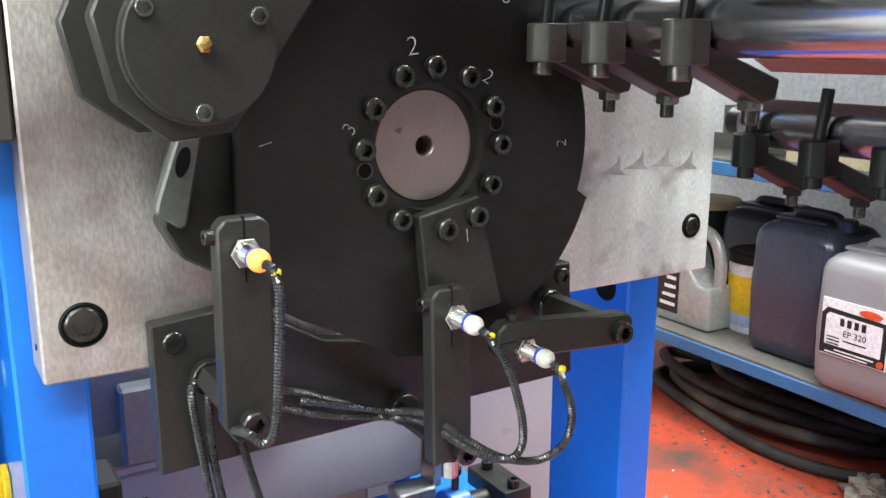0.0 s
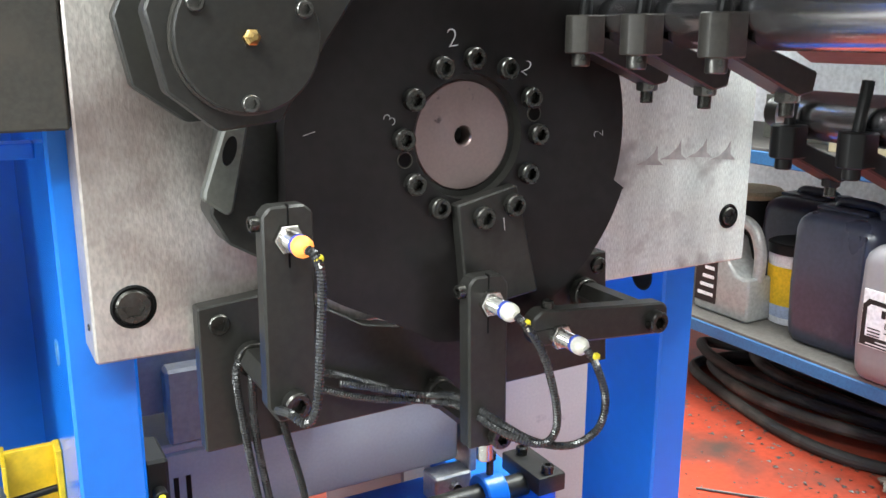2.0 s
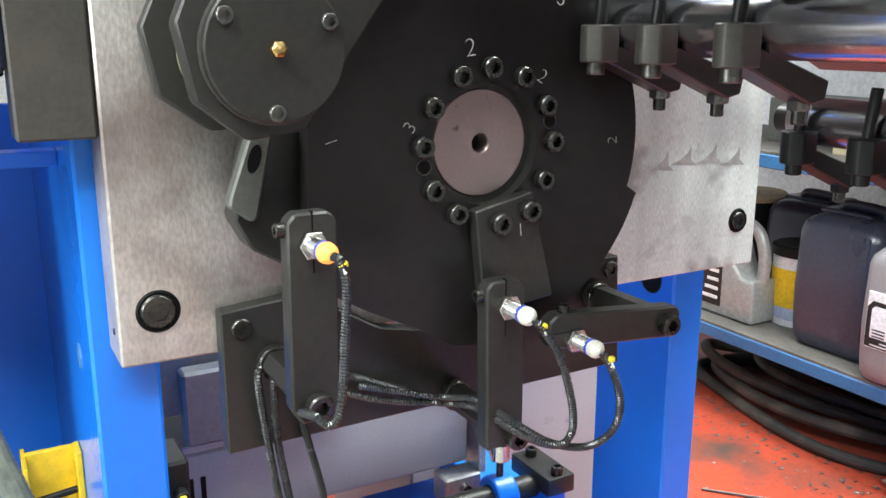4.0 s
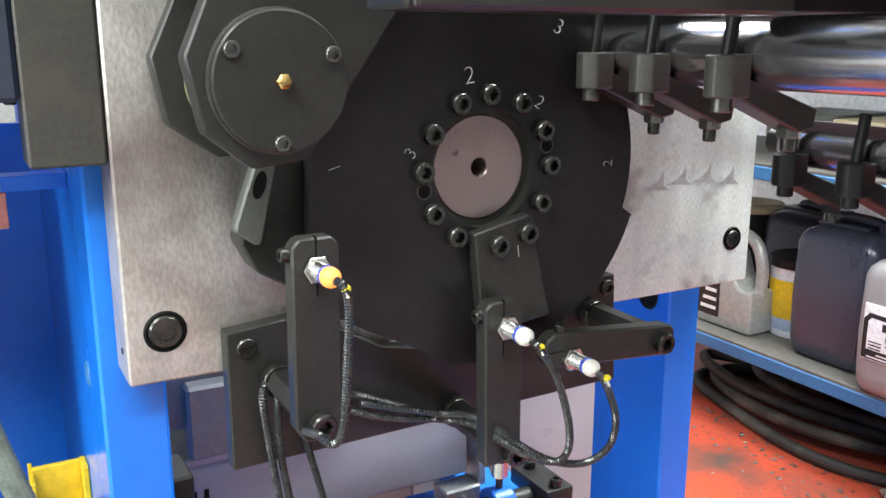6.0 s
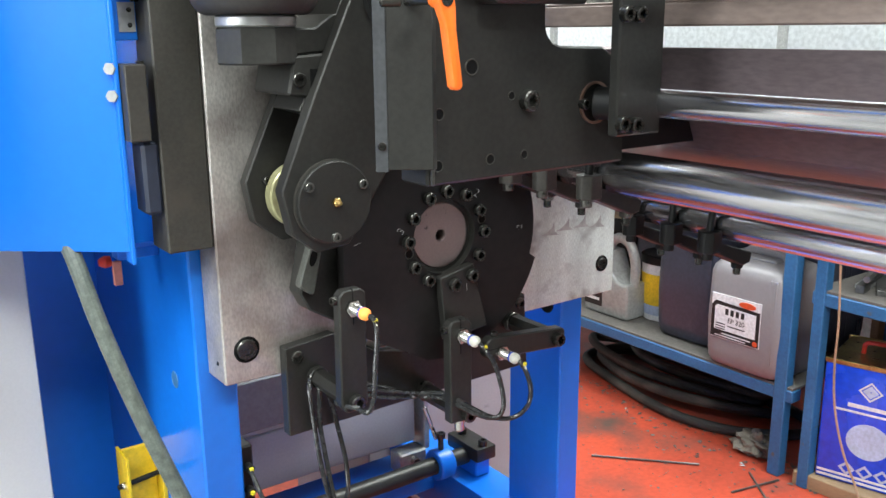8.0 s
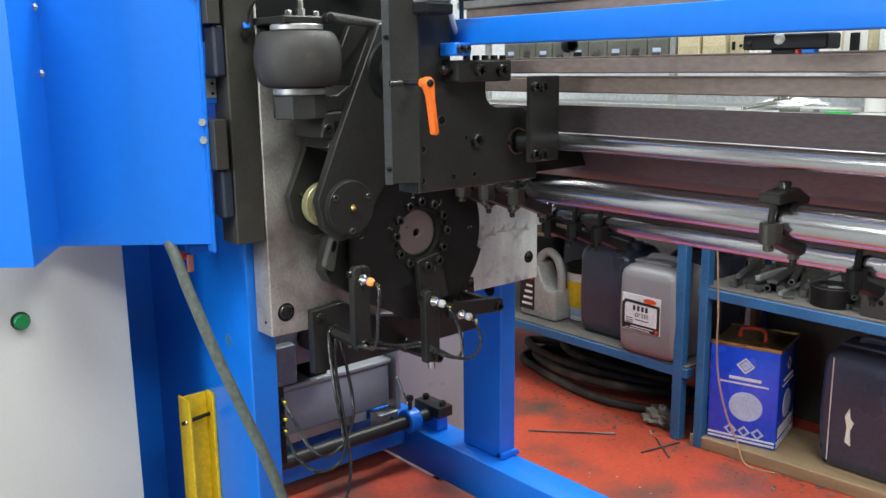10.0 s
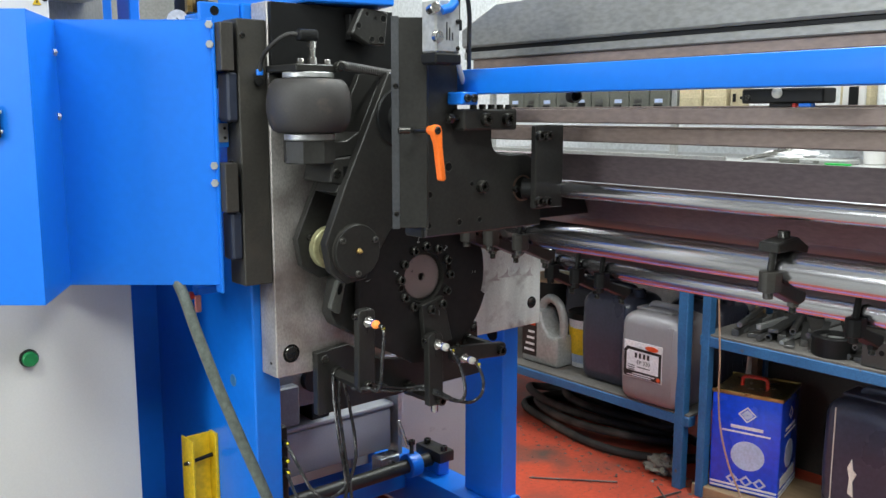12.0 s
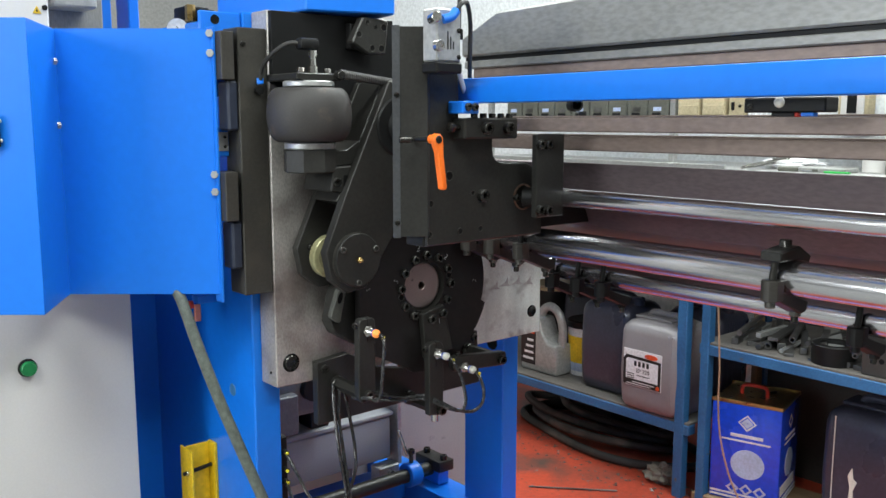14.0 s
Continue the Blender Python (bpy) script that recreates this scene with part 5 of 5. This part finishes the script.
tin = thing("oil_tin", "square blue printed oil tin with a red carrying grip on top", "tin", (1.99, 0.79, 0.045))


def tinbox(y0, y1, z0, z1, out_, mt, nm, parent, side=0, w=0.0):
    if side == 0:
        return part(nm, box(-out_, 0.0004, -y1, -y0, z0, z1, w, m=T0), mt, parent)
    return part(nm, box(y0, y1, -0.2152 - out_, -0.2148, z0, z1, w, m=T0), mt, parent)


part("body", box(0, 0.235, -0.215, 0, 0, 0.352, 0.006, 3, m=T0), TINBLUE, tin)
part("lid", box(0.004, 0.231, -0.211, -0.004, 0.3525, 0.358, 0.002, m=T0), TINGOLD, tin)
part("lid_rim", box(-0.002, 0.006, -0.217, 0.002, 0.347, 0.361, 0.002, m=T0), TINGOLD, tin)
part("lid_rim", box(-0.002, 0.237, -0.218, -0.211, 0.347, 0.361, 0.002, m=T0), TINGOLD, tin)
part("lid_rim", box(0.229, 0.237, -0.211, 0.002, 0.347, 0.361, 0.002, m=T0), TINGOLD, tin)
g = sweep([T0 @ v for v in spline([(0.10, -0.065, 0.358), (0.10, -0.068, 0.385), (0.10, -0.085, 0.392), (0.10, -0.125, 0.392), (0.10, -0.142, 0.385), (0.10, -0.145, 0.358)], 6)], 0.0065, 12)
part("grip", g, RED, tin, "red plastic grip")


def diamond(yc, zc, s, hollow, side=0):
    c = [(yc - s, zc), (yc, zc - s), (yc + s, zc), (yc, zc + s)]
    bm = bmesh.new()
    q = [(yc + (a - yc) * hollow, zc + (b - zc) * hollow) for a, b in c]
    for i in range(4):
        pts = [c[i], c[(i + 1) % 4], q[(i + 1) % 4], q[i]]
        vs = [bm.verts.new(T0 @ (Vector((-0.0012, -a, b)) if side == 0 else Vector((a, -0.2162, b)))) for a, b in pts]
        bm.faces.new(vs)
    return bm


part("emblem", diamond(0.112, 0.285, 0.029, 0.78), LABELW, tin)
part("emblem", diamond(0.112, 0.285, 0.019, 0.1), LABELB, tin)
part("print_bar", box(-0.0012, 0.0004, -0.162, -0.062, 0.232, 0.243, 0, m=T0), LABELW, tin)
part("print_bar", box(-0.0012, 0.0004, -0.185, -0.035, 0.216, 0.222, 0, m=T0), LABELW, tin)
bm = lathe([(0, 0.0012), (0.052, 0.0012), (0.0522, 0)], (0, 0, 0), (-1, 0, 0), 40)
bmesh.ops.transform(bm, matrix=T0 @ Matrix.Translation((0, -0.118, 0.138)), verts=bm.verts)
part("printed_disc", bm, LABELB, tin)
for k in range(3):
    part("emblem", diamond(0.075 + k * 0.042, 0.047, 0.021, 0.55), LABELB, tin)
for k in range(2):
    tinbox(0.004, 0.211, 0.008 + k * 0.013, 0.015 + k * 0.013, 0.001, LABELW, "print_bar", tin)
    tinbox(0.004, 0.231, 0.008 + k * 0.013, 0.015 + k * 0.013, 0.001, LABELW, "print_bar", tin, 1)
part("emblem", diamond(0.118, 0.285, 0.026, 0.6, 1), LABELW, tin)
tinbox(0.06, 0.18, 0.232, 0.241, 0.001, LABELW, "print_bar", tin, 1)
tinbox(0.05, 0.19, 0.216, 0.221, 0.001, LABELW, "print_bar", tin, 1)
bm = lathe([(0, 0.0012), (0.050, 0.0012), (0.0502, 0)], (0, 0, 0), (0, -1, 0), 40)
bmesh.ops.transform(bm, matrix=T0 @ Matrix.Translation((0.118, -0.215, 0.138)), verts=bm.verts)
part("printed_disc", bm, LABELB, tin)
tinbox(0.02, 0.20, 0.04, 0.075, 0.001, LABELW, "print_bar", tin, 1)
pk = thing("wood_plank", "pale rough wooden plank lying on the floor under the tin", "plank", (1.95, 0.6, 0))
part("plank", box(1.853, 2.16, -0.55, 0.955, 0.0, 0.044, 0.003, m=Matrix.Translation((1.9, 0.9, 0)) @ Matrix.Rotation(radians(5), 4, "Z") @ Matrix.Translation((-1.9, -0.9, 0))), WOOD, pk)

dr = jerrycan(1.955, 0.22, 0.325, 0.26, 0.44, 0.0445, DARKCAN, "black plastic drum with a torn label on the plank", BLACK2)
part("torn_label", prism([(0.425, 0.14), (0.443, 0.15), (0.440, 0.20), (0.448, 0.235), (0.436, 0.265), (0.430, 0.23), (0.418, 0.22), (0.430, 0.19)], 1.950, 1.9545, "x", 0), WHITEP, dr)
part("seam", box(1.9515, 1.956, 0.498, 0.5005, 0.07, 0.42, 0), WHITEP, dr)

# coiled hoses under the shelf
random.seed(4)
for k in range(4):
    e = thing("coiled_hose", "coil of thick dusty black rubber hose lying on the floor", "hose", (2.12, 1.55, 0.02), "coiled hoses")
    pts = []
    rx, ry = 0.205 - 0.03 * k, 0.47 - 0.035 * k - 0.05 * (k % 2)
    for i in range(46):
        a = 6.28318531 * i / 45 * 1.0 + k
        pts.append(Vector((2.13 + 0.02 * k + rx * math.cos(a) + 0.022 * math.sin(3 * a + k), 1.56 + 0.02 * math.sin(2 * a + 2 * k) + 0.05 * (k % 3) + ry * math.sin(a), 0.0185 + 0.022 * k + 0.012 * (1 + math.sin(2 * a + k)) * (k > 0))))
    part("hose", sweep(pts, 0.0175, 12), HOSE, e)
rg = thing("rag", "crumpled pale rag lying on the floor under the shelf", "rag", (1.88, 1.12, 0))
bm = bmesh.new()
bmesh.ops.create_icosphere(bm, subdivisions=4, radius=1)
for v in bm.verts:
    k = 0.75 + 0.5 * noise.noise(v.co * 2.3) + 0.2 * noise.noise(v.co * 6)
    v.co = Vector((1.93 + v.co.x * 0.06 * k, 1.13 + v.co.y * 0.085 * k, max(0.001, 0.03 + v.co.z * 0.045 * k)))
part("cloth", bm, mat("pale_rag", (0.26, 0.23, 0.19), 0.9, 0, (0.12, 0.11, 0.09), 20, 0.8, 150, 0.5), rg)
for k, (x0, y0, x1, y1) in enumerate(((1.50, 1.42, 1.72, 1.18), (1.70, 0.93, 1.80, 1.06), (1.66, 1.02, 1.83, 0.98))):
    e = thing("metal_offcut", "thin dark steel offcut lying on the red floor", "offcut", (x0, y0, 0), "floor offcuts")
    part("rod", cyl((x0, y0, 0.004), (x1, y1, 0.005), 0.0032, 8), SCRAP, e)
# fine debris on the floor
bm = bmesh.new()
for k in range(1100):
    x, y = 1.95 - 0.75 * random.random() ** 1.8, random.uniform(0.3, 2.1)
    s = random.uniform(0.0015, 0.006) * (1.6 if x > 1.75 else 1)
    m = Matrix.Translation((x, y, s * 0.3)) @ Matrix.Rotation(random.uniform(0, 6), 4, "Z") @ Matrix.Diagonal((s, s * random.uniform(0.3, 1), s * 0.3, 1))
    vs = [bm.verts.new(m @ Vector(c)) for c in ((-1, -1, 0), (1, -1, 0), (0.3, 1, 0), (0, 0, 1))]
    for f in ((0, 1, 3), (1, 2, 3), (2, 0, 3)):
        bm.faces.new([vs[i] for i in f])
tagged(part("floor_debris", bm, SCRAP), "small metal chips and dirt scattered on the red floor", "debris", kind="stuff")

# metal parts on the right shelf
zp = 0.5985
random.seed(11)
names = ("flat bar", "square bar", "hex bar", "round bar")
for k in range(42):
    y = 0.855 - 0.0185 * k
    ang = radians(random.uniform(-4, 30))
    L = random.uniform(0.18, 0.40)
    e = thing("steel_offcut", "short " + ("bright" if k % 5 == 0 else "dark") + " steel bar offcut lying on the shelf", "steel bar", (1.95, y, zp), "steel offcuts")
    m = Matrix.Translation((1.885 + random.uniform(0, 0.06), y, zp + (0.034 if k % 3 == 2 else 0.0005))) @ Matrix.Rotation(ang, 4, "Z")
    r = random.uniform(0.008, 0.015)
    if k % 4 == 0:
        bm = box(0, L, -r * 1.7, r * 1.7, 0, r * 1.1, 0.001)
    elif k % 4 == 1:
        bm = box(0, L, -r, r, 0, 2 * r, 0.001)
    elif k % 4 == 2:
        bm = lathe([(0, 0), (r, 0), (r, L), (0, L)], (0, 0, r), (1, 0, 0), 6)
    else:
        bm = lathe([(r * 0.6, 0.03), (r * 0.6, 0), (r, 0), (r, L), (0, L)], (0, 0, r), (1, 0, 0), 20)
    bmesh.ops.transform(bm, matrix=m, verts=bm.verts)
    part("bar", bm, SCRAP if k % 5 else ALU, e)
e = thing("steel_ring", "thick dark steel ring lying on the shelf edge", "ring", (1.95, 0.42, zp))
part("ring", lathe([(0.044, 0), (0.066, 0), (0.067, 0.002), (0.067, 0.060), (0.064, 0.063), (0.044, 0.063), (0.044, 0)], (1.93, 0.508, zp), (0, 0, 1), 48), BLACK2, e)
e = thing("steel_block", "dark steel block with a drilled hole on the shelf", "block", (1.95, 0.25, zp))
part("block", box(1.87, 1.99, 0.255, 0.395, zp, zp + 0.085, 0.003), TAUPE, e)
part("drilled_hole", lathe([(0, 0.0006), (0.008, 0.0006), (0.0085, 0)], (1.87, 0.335, zp + 0.05), (-1, 0, 0), 20), HOLE, e)
e = thing("hanging_wire", "thin tan wire hanging down across the blue tin", "wire", (1.80, 0.86, 0.6))
part("wire", sweep(spline([(1.838, 0.872, 0.86), (1.838, 0.872, 0.78), (1.836, 0.862, 0.66), (1.832, 0.85, 0.52), (1.834, 0.85, 0.40), (1.84, 0.84, 0.28), (1.85, 0.81, 0.16), (1.86, 0.77, 0.07), (1.845, 0.72, 0.004), (1.86, 0.62, 0.004)], 10), 0.0032, 8), WIREC, e)

# middle shelf and top shelf stock, seen between the rails
random.seed(7)
e = thing("carton", "white printed carton on the middle shelf, greyed for the dim light", "carton", (2.0, 1.6, 0.806), "cartons")
# White box in bin grey: the dim light is put into its colour.
part("box", box(2.06, 2.3, 1.56, 1.80, 0.806, 0.93, 0.002), BIN, e)
for k in range(3):
    part("print_bar", box(2.0585, 2.0605, 1.72 - 0.05 * k, 1.755 - 0.05 * k, 0.84, 0.90, 0), LABELB, e)
e = thing("carton", "brown carton on the middle shelf", "carton", (2.0, 1.4, 0.806), "cartons")
part("box", box(1.95, 2.25, 1.25, 1.49, 0.806, 0.93, 0.002), BINTAN, e)
e = thing("top_shelf", "pale metal top shelf with an upturned edge", "shelf", (2.2, 1.0, 1.176))
part("tray", box(2.05, 2.55, -1.4, 2.5, 1.176, 1.186, 0.001), ALU, e)
part("lip", box(2.04, 2.05, 1.00, 2.5, 1.165, 1.20, 0.001), ALU, e)
rk = thing("bin_rack", "grey metal rack carrying rows of parts bins", "rack", (2.3, 1.2, 1.186))
for y in (-1.3, -0.1, 1.343, 2.4):
    part("upright", box(2.20, 2.225, y - 0.012, y + 0.012, 1.186, 1.72, 0.001), ALU, rk)
for z in (1.36, 1.56):
    part("rail", box(2.205, 2.50, -1.3, 2.4, z, z + 0.012, 0.001), ALU, rk)
for row, z in enumerate((1.375, 1.575)):
    for k in range(11):
        y, wb = (1.412 + 0.102 * (k - 2), 0.049) if k > 1 else (1.270 - 0.110 * k, 0.048)
        tan = k < 2
        e = thing("parts_bin", "tan carton parts bin on the rack" if tan else "dark olive-grey parts drawer on the rack", "parts bin", (2.3, y, z), "parts bins")
        part("bin", prism([(2.20, z), (2.40, z), (2.40, z + 0.10), (2.222, z + 0.10), (2.20, z + 0.075)], y - wb, y + wb, "y", 0.002), BINTAN if tan else BIN, e)
        if tan:
            part("flap", box(2.196, 2.2, y - wb + 0.004, y + wb - 0.004, z + 0.005, z + 0.040, 0.001), BINTAN, e)
        else:
            f = part("drawer_front", box(2.196, 2.2, y - wb + 0.003, y + wb - 0.003, z + 0.004, z + 0.070, 0.002), BIN, e)
            part("label", box(2.1945, 2.1962, y - 0.018, y + 0.020, z + 0.020, z + 0.036, 0), SCRAP if k % 2 else LABELB, f)
            part("drawer_pull", box(2.188, 2.196, y - 0.018, y + 0.022, z + 0.004, z + 0.014, 0.002), BLACK2, f)
        part("contents", box(2.235, 2.38, y - 0.042, y + 0.040, z + 0.1003, z + 0.108 + 0.012 * (k % 3), 0.004), (SCRAP, BIN, BINTAN)[k % 3], e)
e = thing("switch_box", "small tan electrical switch box at the end of the rack", "switch box", (2.25, 1.055, 1.372))
q = part("body", box(2.20, 2.26, 1.028, 1.092, 1.3725, 1.450, 0.002), BINTAN, e)
part("rocker", box(2.195, 2.2, 1.068, 1.082, 1.395, 1.425, 0.002), BLACK2, q)
bolt(q, (2.20, 1.046, 1.41), (-1, 0, 0), 0.006, 0.004)
e = thing("cable_tie_bundle", "bundle of white plastic strips on the rack rail", "cable ties", (2.22, 0.985, 1.372))
for k in range(7):
    part("strip", lathe([(0, 0), (0.006, 0), (0.005, 0.03), (0.0035, 0.055), (0, 0.056)], (2.215 + 0.004 * (k % 2), 1.015 - 0.0105 * k, 1.3725), (0.02, 0.08 - 0.026 * k, 1), 8), LABELW, e)
e = thing("wall_socket", "pale electrical box on the wall above the shelf", "socket", (2.6, 0.6, 1.4))
part("box", box(2.66, 2.72, 0.785, 0.905, 1.345, 1.52, 0.006, 2), BINTAN, e)
part("cover", box(2.65, 2.66, 0.800, 0.890, 1.362, 1.505, 0.004), GREYPAINT, e)
part("socket_face", box(2.645, 2.65, 0.826, 0.864, 1.385, 1.455, 0.003), BLACK2, e)
# things lying on the top shelf
zt = 1.1865
for k in range(4):
    e = thing("wrench", "chrome wrench lying on the top shelf", "wrench", (2.08, 0.94 - 0.02 * k, zt), "wrenches")
    ya = 0.950 - 0.016 * k
    part("shaft", cyl((2.07, ya, zt + 0.006 + 0.004 * k), (2.20, ya - 0.055, zt + 0.020 + 0.006 * k), 0.0055, 10), STEEL, e)
    part("jaw", cyl((2.197, ya - 0.054, zt + 0.014 + 0.006 * k), (2.203, ya - 0.057, zt + 0.034 + 0.006 * k), 0.014, 14), STEEL, e)
e = thing("plastic_bag", "crumpled white plastic bag lying on the top shelf", "bag", (2.2, 0.83, zt))
bm = bmesh.new()
bmesh.ops.create_icosphere(bm, subdivisions=4, radius=1)
for v in bm.verts:
    k = 0.85 + 0.35 * noise.noise(v.co * 2.1) + 0.15 * noise.noise(v.co * 5)
    v.co = Vector((2.22 + v.co.x * 0.07 * k, 0.84 + v.co.y * 0.13 * k, max(zt + 0.0005, zt + 0.018 + v.co.z * 0.024 * k)))
part("bag", bm, LABELW, e)
e = thing("plastic_case", "flat grey plastic instrument case on the top shelf", "case", (2.1, 0.69, zt))
q = part("body", box(2.065, 2.16, 0.575, 0.735, zt, zt + 0.016, 0.003), JUG, e)
part("end_cap", box(2.065, 2.16, 0.736, 0.81, zt, zt + 0.015, 0.003), BIN, e)
part("window", box(2.063, 2.0655, 0.665, 0.685, zt + 0.003, zt + 0.011, 0), BIN, q)
e = thing("plastic_tray", "bright green plastic tray at the shelf edge", "tray", (2.05, 0.6, zt))
part("tray", box(2.052, 2.063, 0.555, 0.640, zt, zt + 0.006, 0.001), GREENP, e)
e = thing("shelf_canister", "pale round canister on the top shelf", "canister", (2.2, 0.55, zt))
part("can", cyl((2.2, 0.545, zt), (2.2, 0.545, zt + 0.075), 0.035, 28, 0.003), GREYPAINT, e)
part("lid", cyl((2.2, 0.545, zt + 0.0755), (2.2, 0.545, zt + 0.085), 0.037, 28, 0.002), ALU, e)
for k in range(5):
    y = 0.42 - 0.12 * k
    e = thing("carton", "small " + ("pale" if k % 2 else "grey") + " carton standing on the top shelf", "carton", (2.15, y, zt), "cartons")
    part("box", box(2.10, 2.25, y - 0.045, y + 0.045, zt, zt + 0.03 + 0.012 * (k % 3), 0.002), LABELW if k % 2 else BIN, e)
    part("tape", box(2.0985, 2.1005, y - 0.012, y + 0.012, zt + 0.002, zt + 0.028, 0), BINTAN, e)
